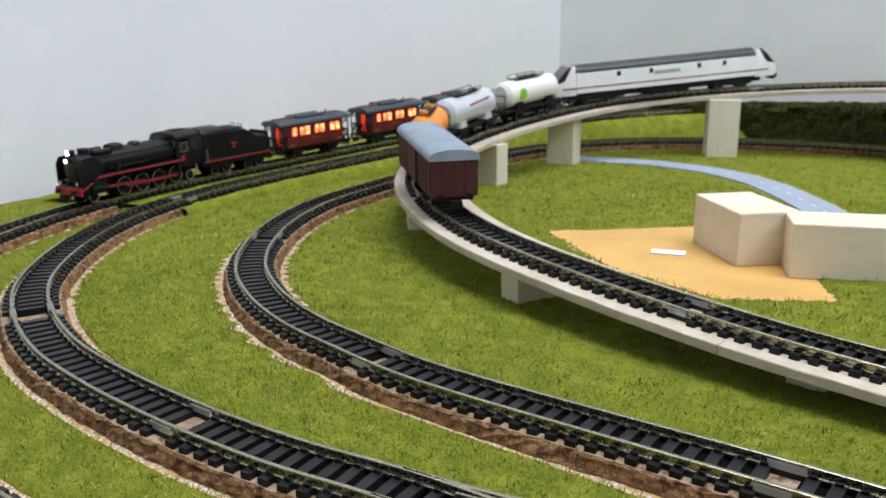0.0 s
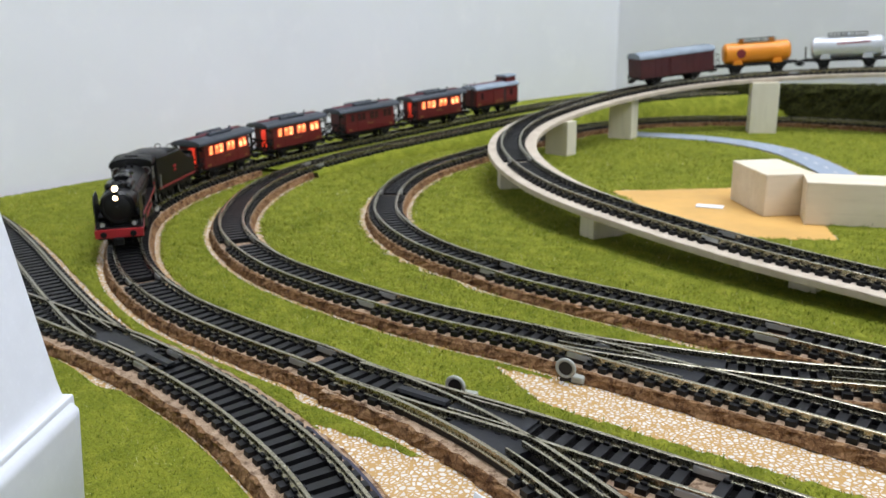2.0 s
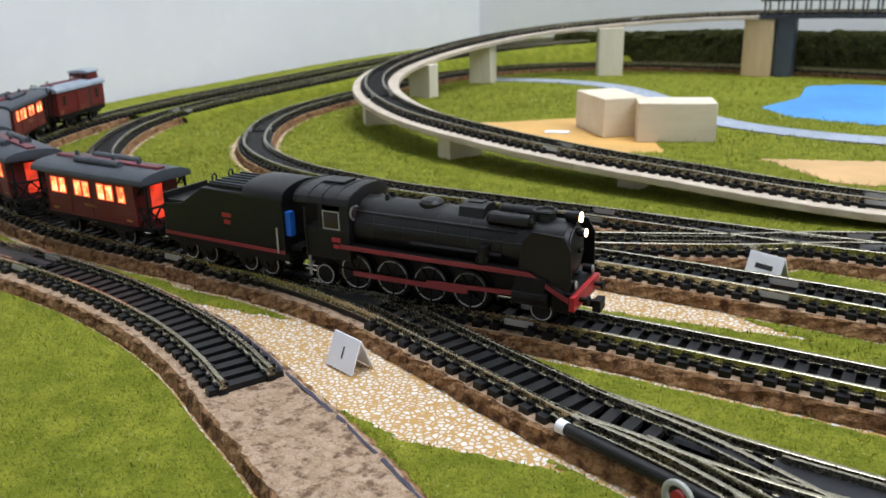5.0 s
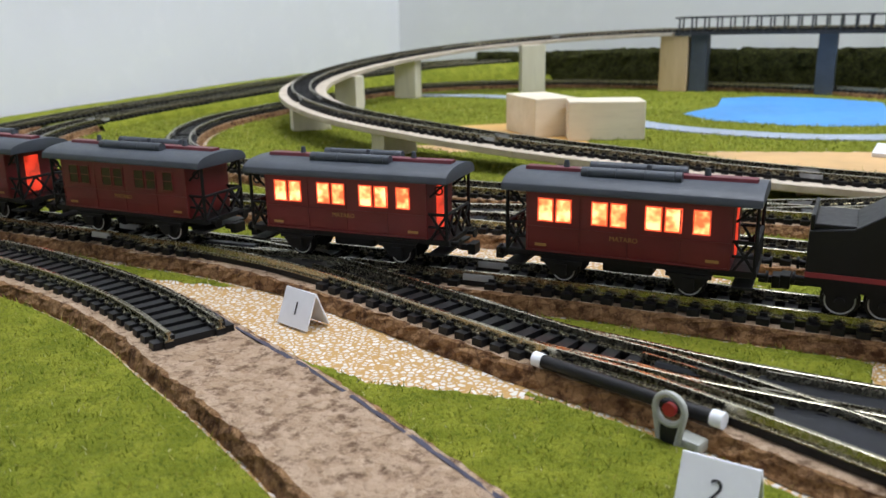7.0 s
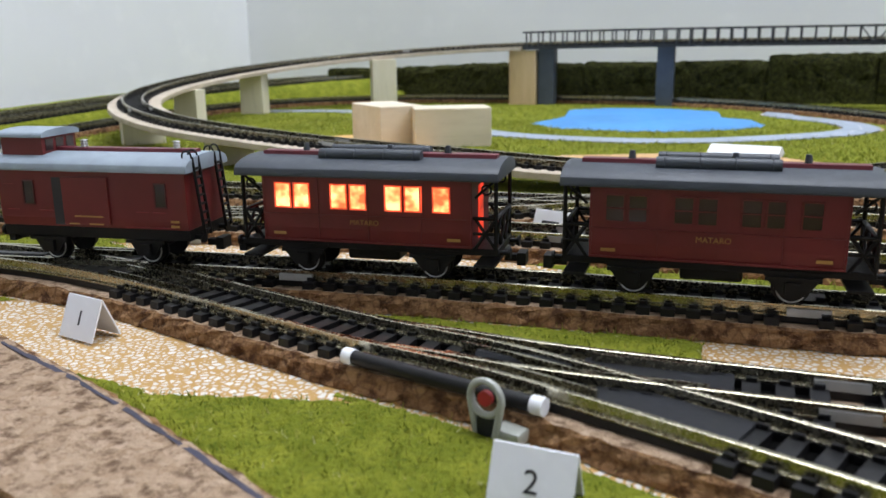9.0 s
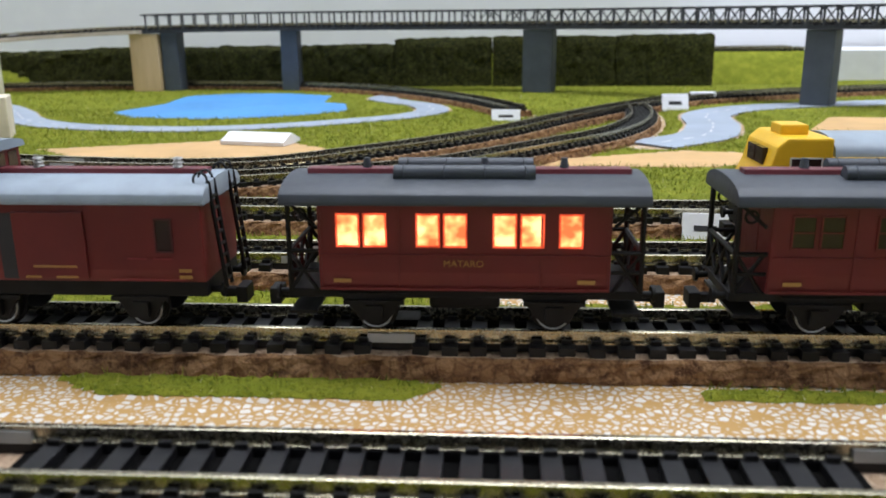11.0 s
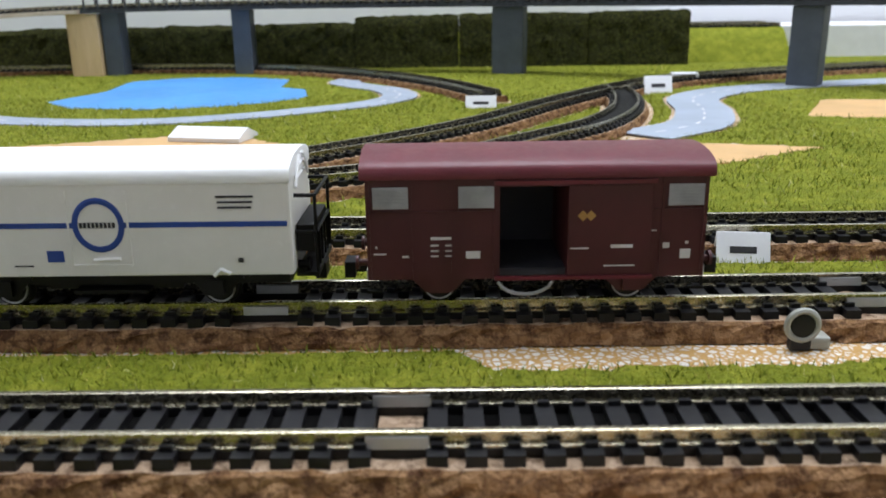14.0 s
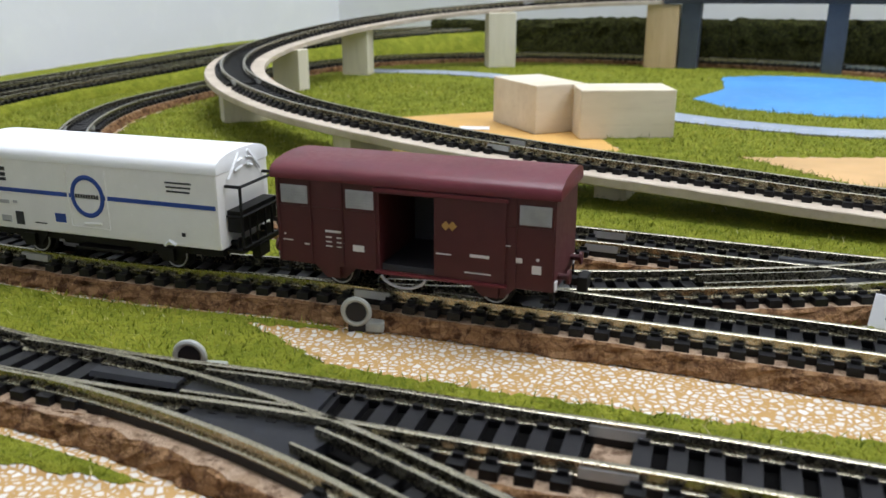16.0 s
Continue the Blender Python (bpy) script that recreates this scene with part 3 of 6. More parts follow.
def build_fibres():
    rnd = np.random.RandomState(8)
    px, py, ln = [], [], []
    for n, x0, x1, y0, y1, size in ((150000, -260, 330, -40, 180, 1.0), (110000, -400, 300, 60, 420, 1.4), (40000, -400, 600, 200, 600, 2.0)):
        px.append(rnd.uniform(x0, x1, n)), py.append(rnd.uniform(y0, y1, n)), ln.append(np.full(n, size))
    px, py, ln = map(np.concatenate, (px, py, ln))
    g, d = turf_mask(px, py)
    keep = g > 0.6
    px, py, ln = px[keep], py[keep], ln[keep]
    n = len(px)
    a, lean, tall = rnd.uniform(0, 2 * np.pi, n), rnd.uniform(0.2, 1.0, n), rnd.uniform(0.5, 1.5, n) * ln
    w = 0.13 * ln
    base = np.stack([px, py, np.full(n, 0.6)], 1)
    across = np.stack([np.cos(a), np.sin(a), np.zeros(n)], 1) * w[:, None]
    b = a + rnd.uniform(-1.5, 1.5, n)
    tip = base + np.stack([np.cos(b) * lean * tall, np.sin(b) * lean * tall, 0.35 + tall * 0.75], 1)
    verts = np.stack([base - across, base + across, tip], 1).reshape(-1, 3)
    faces = np.arange(3 * n).reshape(-1, 3).tolist()
    ob = raw("grass_fibres", verts, faces, M["blade"])
    return tagged(ob, "short upright green and straw-coloured flock fibres of the grass mat", "grass", kind="stuff")


build_fibres()


def sheet(name, poly, mat, label, cat, z=0.3, bumpy=True):
    if bumpy:
        line = smooth_line([(x, y, 0) for x, y in poly + poly[:1]])
        poly = [tuple(p[:2]) for p in at(line, np.arange(0, line[1][-1], 6.0))]
    bm = bmesh.new()
    slab(bm, poly, -0.1, z)
    return tagged(part(name, bm, M[mat]), label, cat, kind="structure")


sheet("water_pond", POND, "pond", "flat bright blue printed pond with a wavy shore", "pond", 0.7)


def ribbon(name, pts, half, z, mat, label, cat):
    line = smooth_line([(x, y, z) for x, y in pts])
    v, f = sweep(line, 0, line[1][-1], 4, [(-half, -0.5), (half, -0.5), (half, 0), (-half, 0)])
    return tagged(raw(name, v, f, M[mat]), label, cat, kind="structure")


ribbon("road_ring", ROAD, 9, 0.9, "road", "blue-grey printed road winding past the pond", "road")
ribbon("road_far", ROAD_2, 12, 0.9, "road", "broad blue-grey printed road", "road")
for line_pts in (ROAD, ROAD_2):
    ln = smooth_line([(x, y, 1.0) for x, y in line_pts])
    vs, fs = [], []
    for s in np.arange(8, ln[1][-1] - 8, 14):
        v, f = sweep(ln, s, s + 6, 3, [(-0.5, 0), (0.5, 0)], closed=False)
        fs += [tuple(i + len(vs) for i in q) for q in f]
        vs += v
    tagged(raw("trim_road_line", vs, fs, M["marks"]), "dashed white centre line printed on the road", "road marking", kind="structure")
for mat, poly in PATCHES:
    sheet("ground_patch", poly, mat, "flat ochre printed yard paper between the grass", "ground patch", 0.5, bumpy=False)


# ---------------- embankment with foam hedge ----------------
def build_embankment():
    s = np.linspace(S2_HILL, L2[1][-1], 160)
    c2, t2, n2 = sides(L2, s)
    rnd = np.random.RandomState(4)
    verts, faces = [], []
    for i in range(len(s)):
        # the inner side faces the layout
        inner = c2[i] + n2[i] * -11
        foot = c2[i] + n2[i] * -(13 + 1.1 * max(0, c2[i][2] - 8))
        h = c2[i][2] - 3.05
        j = rnd.normal(0, 0.5, 6)
        far = c2[i] + n2[i] * 75
        verts += [(foot[0] + j[0], foot[1] + j[1], 0.0), ((inner[0] * 0.45 + foot[0] * 0.55), (inner[1] * 0.45 + foot[1] * 0.55), h * 0.55 + j[2]), (inner[0], inner[1], h + j[3] * 0.3), (far[0], far[1], h + j[4] * 0.2)]
    for i in range(len(s) - 1):
        for q in range(3):
            faces.append((i * 4 + q, (i + 1) * 4 + q, (i + 1) * 4 + q + 1, i * 4 + q + 1))
    ob = raw("ground_embankment", verts, faces, M["grass_plain"], smooth=True)
    return tagged(ob, "grass-covered embankment rising towards the back of the layout", "embankment", kind="structure")


build_embankment()


def build_hedge(x0, x1, y, h0, h1, name="foam_hedge"):
    """Blocks of dark foam foliage set end to end, with lumpy faces and tops."""
    root = thing(name, x0, y)
    rnd = np.random.RandomState(int(abs(x0)) + 7)
    depth, nz = 9.0, 10
    blocks = max(2, int((x1 - x0) / 62))
    cuts = np.linspace(0, x1 - x0, blocks + 1) + np.r_[0, rnd.uniform(-9, 9, blocks - 1), 0]
    for k0, k1 in zip(cuts[:-1], cuts[1:]):
        bm = bmesh.new()
        nx = max(4, int((k1 - k0) / 3))
        tilt, back_off = rnd.uniform(-0.6, 0.6), rnd.uniform(-0.8, 0.8)
        front, back = [], []
        for i in range(nx + 1):
            u = i / nx
            x = k0 + 0.2 + (k1 - k0 - 0.4) * u
            hh = h0 + (h1 - h0) * x / (x1 - x0) + tilt * (u - 0.5) * 2 + rnd.normal(0, 0.35)
            soft = 1.2 if i in (0, nx) else 0
            front.append([bm.verts.new((x, -depth / 2 + back_off + rnd.normal(0, 0.75) + (1.6 if k == nz else 0) + soft, (hh - soft * 0.6 * (k == nz)) * k / nz)) for k in range(nz + 1)])
            back.append((bm.verts.new((x, depth / 2, 0)), bm.verts.new((x, depth / 2, hh - soft))))
        for i in range(nx):
            for k in range(nz):
                bm.faces.new((front[i][k], front[i + 1][k], front[i + 1][k + 1], front[i][k + 1]))
            bm.faces.new((front[i][nz], front[i + 1][nz], back[i + 1][1], back[i][1]))
            bm.faces.new((back[i][0], back[i][1], back[i + 1][1], back[i + 1][0]))
        for i in (0, nx):
            bm.faces.new([front[i][k] for k in range(nz + 1)] + [back[i][1], back[i][0]])
        part("foam_block", bm, M["foam"], root, smooth=True)
    return tagged(root, "long dark olive foam hedge standing along the back of the layout", "hedge", "hedges along the back")


build_hedge(-262, -121, 590, 26, 30)
build_hedge(-121.4, 90, 590, 30, 32)
build_hedge(89.6, 322, 589, 36, 38)
boxes("backdrop_ledge", M["card"], None, (320, 945, 640, 714, -1, 24), bevel=0.5)
tagged(bpy.data.objects["backdrop_ledge"], "low white board standing behind the layout", "board", kind="structure")


# ---------------- tracks ----------------
def sleeper_mesh():
    bm = bmesh.new()
    # a sleeper with two moulded rail chairs
    prism(bm, [(-7.6, -3.1), (7.6, -3.1), (7.5, -1.8), (-7.5, -1.8)], -1.15, 1.15)
    for sgn in (-1, 1):
        for o in (-0.95, 0.95):
            y = sgn * 4.75 + o
            box(bm, -0.7, 0.7, y - 0.35, y + 0.35, -1.85, -1.15)
    me = finish(bm)
    me.materials.append(M["sleeper"])
    return me


SLEEPER = sleeper_mesh()
RAIL = [(-0.8, -1.85), (0.8, -1.85), (0.8, -1.65), (0.2, -1.4), (0.2, -0.6), (0.45, -0.45), (0.45, -0.06), (0.33, 0.0), (-0.33, 0.0), (-0.45, -0.06), (-0.45, -0.45), (-0.2, -0.6), (-0.2, -1.4), (-0.8, -1.65)]


def track(name, line, label, s0, s1, near=(), joints=(), pitch=4.15, skip=()):
    root = thing(name)
    for sgn in (-1, 1):
        v, f = sweep(line, s0, s1, 4.0, [(sgn * 4.85 + o, h) for o, h in RAIL])
        raw("rail", v, f, M["rail"], root)
    ties = np.arange(s0 + 2, s1 - 1, pitch)
    c, t, n = sides(line, ties)
    rest_v, rest_f, count = [], [], 0
    src = np.array([tuple(q.co) for q in SLEEPER.vertices]) / MM
    polys = [tuple(p.vertices) for p in SLEEPER.polygons]
    rnd = random.Random(len(name))
    for i, s in enumerate(ties):
        if any(a < s < b for a, b in skip) or any(abs(s - j) < 2.2 for j in joints):
            continue
        ang = math.degrees(math.atan2(t[i][1], t[i][0])) + rnd.uniform(-0.8, 0.8)
        if any(a < s < b for a, b in near) and count < 290:
            ob = new("sleeper", SLEEPER)
            ob.parent = root
            ob.matrix_local = pose(*(c[i] * MM), 0, 0, ang)
            count += 1
        else:
            ca, sa = math.cos(radians(ang)), math.sin(radians(ang))
            p = np.stack([c[i][0] + src[:, 0] * ca - src[:, 1] * sa, c[i][1] + src[:, 0] * sa + src[:, 1] * ca, c[i][2] + src[:, 2]], 1)
            rest_f += [tuple(k + len(rest_v) for k in q) for q in polys]
            rest_v += p.tolist()
    if rest_v:
        tagged(raw("sleeper_run", rest_v, rest_f, M["sleeper"], root), kind="stuff")
    # thin webs that tie the sleepers together under the rails
    for sgn in (-1, 1):
        v, f = sweep(line, s0, s1, 4.0, [(sgn * 4.85 - 0.9, -3.05), (sgn * 4.85 + 0.9, -3.05), (sgn * 4.85 + 0.9, -1.95), (sgn * 4.85 - 0.9, -1.95)])
        raw("sleeper_web", v, f, M["sleeper"], root)
    # added black strip for the shade in the sleeper gaps, broken where two lengths meet
    ends = [s0] + sorted(j for j in joints if s0 < j < s1) + [s1]
    for a, b in zip(ends[:-1], ends[1:]):
        if b - a > 8:
            v, f = sweep(line, a + 2.6, b - 2.6, 4.0, [(-4.2, -3.06), (4.2, -3.06), (4.2, -2.95), (-4.2, -2.95)])
            raw("gap_shade_strip", v, f, M["gap_shade"], root)
    for j in joints:
        for sgn in (-1, 1):
            v, f = sweep(line, j - 3.4, j + 3.4, 2.0, [(sgn * 4.85 - 0.95, -1.9), (sgn * 4.85 + 0.95, -1.9), (sgn * 4.85 + 0.75, -0.6), (sgn * 4.85 - 0.75, -0.6)])
            raw("rail_joiner", v, f, M["joiner"], root)
    return tagged(root, label, "track", "model railway tracks")


def near_s(line, x, y):
    return float(line[1][np.argmin(np.hypot(line[0][:, 0] - x, line[0][:, 1] - y))])


def roadbed(name, line, s0, s1, label="crumbly brown cork roadbed strip on the grass mat", half=8.5, height=3.1, step=2.0, seed=3, drop=0.0):
    """Cork strip with torn, uneven sides; its top lies just under the sleepers."""
    rnd = np.random.RandomState(seed)
    top = -3.1 - drop
    root = thing(name)
    prof = [(-half - 0.9, top - height), (-half - 0.6, top - height * 0.7), (-half - 0.25, top - height * 0.35), (-half, top - 0.35), (-half + 0.5, top), (half - 0.5, top), (half, top - 0.35), (half + 0.25, top - height * 0.35), (half + 0.6, top - height * 0.7), (half + 0.9, top - height)]
    k = len(prof)
    v, f = sweep(line, s0, s1, step, prof, jitter=0.22, seed=seed)
    v = np.array(v)
    me_top = [q for q in f if len(q) == 4 and set(i % k for i in q) == {4, 5}]
    tops = set(me_top)
    side = [q for q in f if q not in tops]
    raw("cork_side", v, side, M["cork"], root)
    raw("cork_top", v, me_top, M["cork_top"], root)
    return tagged(root, label, "roadbed", "cork roadbeds", kind="structure")


E1 = L1[1][-1]
J1 = [near_s(L1, x, y) for x, y in ((-18.6, 64), (74, 67), (151, 68), (262, 69), (-122, 50), (-218, 58), (-310, 118))]
J2 = [near_s(L2, x, y) for x, y in ((26, 104), (128, 107), (221, 109), (-68, 100), (-140, 94), (-230, 114), (-328, 235))]
J3 = [near_s(L3, x, y) for x, y in ((-36, 140), (66, 146), (-130, 140), (-245, 210))]
track("railway_track", L1, "curved black-sleepered track with brassy rails on cork", 0, E1, [(near_s(L1, 330, 69), near_s(L1, -330, 150))], J1)
track("railway_track", L2, "black-sleepered track with brassy rails on cork, climbing an embankment", 0, L2[1][-1], [(near_s(L2, 330, 110), near_s(L2, -318, 205))], J2)
track("railway_track", L3, "black-sleepered loop track with brassy rails on cork", 0, L3[1][-1], [(near_s(L3, 260, 149), near_s(L3, -276, 300))], J3)
track("railway_track", LV, "black-sleepered track climbing over the curved plywood viaduct", 0, near_s(LV, -86, 557), [(near_s(LV, 97, 218), near_s(LV, -250, 440))], [near_s(LV, -76, 203), near_s(LV, -200, 256), near_s(LV, -171, 536), near_s(LV, 36, 195)])
track("railway_track", LV, "track crossing the dark girder bridge", near_s(LV, -86, 557), LV[1][-1])
track("railway_track", L0, "black-sleepered front track with brassy rails on cork", 0, near_s(L0, -106, 51.4), [(near_s(L0, 330, 28), near_s(L0, -56, 46))], [near_s(L0, 75, 25), near_s(L0, 112, 25), near_s(L0, 206, 26)], skip=[(near_s(L0, -50, 44.5), 9999)])
track("railway_track", L00, "short diverging track towards the front edge", near_s(L00, 6, 29.8), L00[1][-1], [(0, 300)], [near_s(L00, 87, -1)], skip=[(0, near_s(L00, 62, 10.6))])
track("railway_track", LS, "stub siding whose bare rails end on the cork", 0, near_s(LS, -50.3, 9.1), [(0, 400)], [near_s(LS, -152, 28.6)])
track("railway_track", LSB, "track joining the stub siding at a turnout", 0, near_s(LSB, -176, 30), [(0, 400)])
track("railway_track", L2B, "crossover track with bright polished rails", near_s(L2B, -88, 99), L2B[1][-1], [(0, 400)], [near_s(L2B, 40, 155)], skip=[(0, near_s(L2B, -36, 114))])
track("railway_track", LR2, "far curved track with dark sleepers", 0, LR2[1][-1])
roadbed("roadbed_steam_line", L1, 0, S1_HILL + 10, seed=11)
roadbed("roadbed_goods_line", L2, 0, S2_HILL, seed=12)
roadbed("roadbed_loop", L3, 0, L3[1][-1], seed=13)
roadbed("roadbed_front", L0, 0, near_s(L0, -108, 51.4), seed=14, drop=0.06)
roadbed("roadbed_branch", L00, 0, L00[1][-1], seed=15, height=3.0, drop=0.12)
roadbed("roadbed_siding", LS, 0, LS[1][-1], "bare pale cork strip with a pencil line, beyond the rail ends", half=10.0, seed=16)
roadbed("roadbed_siding_branch", LSB, 0, near_s(LSB, -174, 30), seed=17, height=3.0, drop=0.06)
roadbed("roadbed_crossover", L2B, near_s(L2B, -88, 99), L2B[1][-1], seed=18, height=3.0, drop=0.06)
roadbed("roadbed_ramp", LV, 0, near_s(LV, 94, 216), seed=19, height=3.05)
roadbed("roadbed_far", LR2, 0, LR2[1][-1], seed=20, height=3.0, drop=0.08)
v, f = sweep(LS, near_s(LS, -99, 23), LS[1][-1], 3.0, [(8.2, -3.08), (8.8, -3.08), (8.8, -2.98), (8.2, -2.98)], jitter=0.12)
tagged(raw("trim_pencil_line", v, f, M["purple"]), "wavy dark pencil line along the cork strip", "pencil line", kind="structure")


def turnout(name, main, side, s_main, s_side, length):
    """Dark moulded plate, switch blades, check rails and frog of a turnout lying over two tracks."""
    root = thing(name)
    v, f = sweep(main, s_main - length * 0.5, s_main + length * 0.5, 3.0, [(-4.0, -3.0), (4.0, -3.0), (4.0, -1.2), (-4.0, -1.2)])
    raw("plate", v, f, M["plate"], root)
    v, f = sweep(side, s_side - length * 0.5, s_side + length * 0.5, 3.0, [(-4.0, -3.0), (4.0, -3.0), (4.0, -1.28), (-4.0, -1.28)])
    raw("plate", v, f, M["plate"], root)
    for o in (-3.3, 3.3):
        v, f = sweep(main, s_main - length * 0.35, s_main + length * 0.45, 3.0, [(o - 0.3, -1.6), (o + 0.3, -1.6), (o + 0.3, -0.1), (o - 0.3, -0.1)])
        raw("check_rail", v, f, M["rail"], root)
    for o in (-2.2, 2.2):
        v, f = sweep(side, s_side - length * 1.6, s_side - length * 0.4, 3.0, [(o - 0.25, -1.6), (o + 0.25, -1.6), (o + 0.25, -0.05), (o - 0.25, -0.05)])
        raw("switch_blade", v, f, M["rail"], root)
    v, f = sweep(main, s_main + length * 0.55, s_main + length * 1.25, 3.0, [(-1.4, -1.2), (1.4, -1.2), (0.9, -0.55), (-0.9, -0.55)])
    raw("frog", v, f, M["plate"], root)
    return tagged(root, "turnout with a dark moulded plate and bright switch blades", "turnout", "turnouts")


turnout("turnout", L1, L0, near_s(L1, -66, 57), near_s(L0, -62, 47), 20)
turnout("turnout", L2, L2B, near_s(L2, -48, 101), near_s(L2B, -45, 110), 20)
turnout("turnout", L0, L00, near_s(L0, 52, 25.4), near_s(L00, 52, 15), 20)
turnout("turnout", LS, LSB, near_s(LS, -166, 24.6), near_s(LSB, -174, 30), 16)
turnout("turnout", L3, L2B, near_s(L3, 26, 141), near_s(L2B, 18, 141), 22)


def point_lever(x, y, turn, red=False):
    """Upright ring-shaped hand lever on a grey foot beside the rails."""
    root = thing("point_lever", x, y, 0, turn)
    bm = bmesh.new()
    zc = 5.8 if red else 4.0
    ring(bm, (0, 0, zc), (0, 1, 0), 2.25, 0.5, 24)
    if red:
        for sgn in (-1, 1):
            rod(bm, (sgn * 2.3, 0, zc - 0.2), (sgn * 1.3, 0, 0.3), 0.5, 8)
    part("ring", bm, M["steelgrey"], root, smooth=True)
    bm = bmesh.new()
    if red:
        slab(bm, [(-1.2, -0.3), (1.2, -0.3), (1.2, 1.6), (-1.2, 1.6)], 0, 3.4)
    else:
        slab(bm, [(-1.5, -0.2), (1.5, -0.2), (1.5, 1.4), (-1.5, 1.4)], 0, 2.2)
    part("stem", bm, M["plate"], root, bevel=0.2)
    boxes("plinth", M["steelgrey"], root, (0.6, 4.6, 0.2, 3.6, 0, 1.9), bevel=0.5)
    bm = bmesh.new()
    rod(bm, (0, -0.35, zc), (0, 0.35, zc), 1.0 if red else 1.75, 16)
    part("disc", bm, M["red" if red else "plate"], root, "red enamel disc" if red else "dark disc")
    return tagged(root, "grey ring-shaped point lever" + (" with a red disc" if red else "") + " beside the cork", "point lever", "point levers")


point_lever(-68, 94.2, 15)
point_lever(-83, 69, 15)
point_lever(32.5, 13.2, -18, red=True)
point_lever(208, 97, 0)
point_lever(256, 97, 0)


def point_motor(line, s, off, length):
    """Black tube of a point machine along the cork, with a white stop on its end."""
    root = thing("point_motor")
    c, t, n = sides(line, np.array([s, s + length]))
    p, q = c[0] + n[0] * off, c[1] + n[1] * off
    bm = bmesh.new()
    rod(bm, (p[0], p[1], 4.4), (q[0], q[1], 4.4), 1.1, 12)
    part("tube", bm, M["sleeper"], root, smooth=True)
    for e, d in ((p, 0.9), (q, -0.9)):
        bm = bmesh.new()
        u = (q - p) / np.linalg.norm(q - p)
        rod(bm, (e[0] - u[0] * d, e[1] - u[1] * d, 4.4), (e[0] + u[0] * d, e[1] + u[1] * d, 4.4), 1.25, 12)
        part("stop", bm, M["card"], root, "white plastic stop", smooth=True)
    return tagged(root, "black tubular point motor with white stops beside the rails", "point motor", "point motors")


point_motor(L00, near_s(L00, 11, 32), -7.4, 32)


# ---------------- viaduct and girder bridge ----------------
def build_viaduct():
    root = thing("viaduct_deck")
    s0, s1 = near_s(LV, 80, 208), near_s(LV, -86, 557)
    cuts = np.linspace(s0, s1, 6)
    for k in range(5):
        v, f = sweep(LV, cuts[k] + 0.1, cuts[k + 1] - 0.1, 4.0, [(-13.2, -5.7), (11.7, -5.7), (12, -5.4), (12, -3.4), (11.8, -3.12), (-13.3, -3.12), (-13.5, -3.4), (-13.5, -5.4)], jitter=0.04, seed=k)
        raw("deck_panel", v, f, M["deck"], root)
    return tagged(root, "curved pale plywood viaduct deck carrying one track uphill", "viaduct")


build_viaduct()


def pier(x, y, w, d, h, turn, mat="cream", label="square cream-painted wooden viaduct pier"):
    root = thing("viaduct_pier", x, y, 0, turn)
    boxes("shaft", M[mat], root, (-w / 2, w / 2, -d / 2, d / 2, 0, h), bevel=0.5)
    return tagged(root, label, "pier", "piers under the viaduct")


def deck_under(x, y):
    return at(LV, near_s(LV, x, y))[2] - 5.7


for x, y, w, d, turn in ((36, 201, 7, 14, 5), (-45, 204, 9, 13, -3), (-131, 219, 9, 18, -22), (-213, 272, 10, 20, -45), (-248, 364, 9, 17, 85), (-249, 442, 16, 13, 10), (-183, 517, 18, 14, 30)):
    pier(x, y, w, d, deck_under(x, y) + 0.02, turn)
pier(-84, 553, 20, 12, deck_under(-88, 557), 0, "pine", "tan plywood pier at the end of the viaduct")


def build_bridge():
    root = thing("girder_bridge")
    s0, s1 = near_s(LV, -85, 557), near_s(LV, 480, 200)
    v, f = sweep(LV, s0, s1, 6.0, [(-11, -5.4), (11, -5.4), (11, -3.12), (-11, -3.12)])
    raw("deck", v, f, M["girder"], root)
    for sgn in (-1, 1):
        for h0, h1 in ((6.4, 7.6), (-5.4, -4.0)):
            v, f = sweep(LV, s0, s1, 6.0, [(sgn * 11.6 - 0.5, h0), (sgn * 11.6 + 0.5, h0), (sgn * 11.6 + 0.5, h1), (sgn * 11.6 - 0.5, h1)])
            raw("chord", v, f, M["girder"], root)
        ss = np.arange(s0 + 3, s1, 9.0)
        c, t, n = sides(LV, ss)
        for i in range(len(ss)):
            bm = bmesh.new()
            p = c[i] + n[i] * sgn * 11.6
            rod(bm, (p[0], p[1], p[2] - 5), (p[0], p[1], p[2] + 7), 0.7, 6)
            if i + 1 < len(ss) and 470 < ss[i] - s0 + 250:
                q = c[i + 1] + n[i + 1] * sgn * 11.6
                a, b = ((-4.5, 7.0), (7.0, -4.5))[i % 2]
                rod(bm, (p[0], p[1], p[2] + a), (q[0], q[1], q[2] + b), 0.45, 6)
            part("post", bm, M["girder"], root)
    return tagged(root, "dark grey lattice girder bridge on slate piers", "bridge")


build_bridge()
for x, y, w, d, turn in ((-67, 558, 12, 14, 0), (19, 558, 12, 14, 0), (194, 538, 20, 14, -16), (348, 448, 16, 14, -36), (440, 350, 15, 14, -60), (497, 120, 15, 14, 90)):
    pier(x, y, w, d, 47.6 - 5.4, turn, "slate", "slate-grey painted bridge pier on the grass")
for y in (-60, -220, -380):
    pier(500, y, 15, 14, 47.6 - 2.4, 90, "slate", "slate-grey painted bridge pier on the grass")


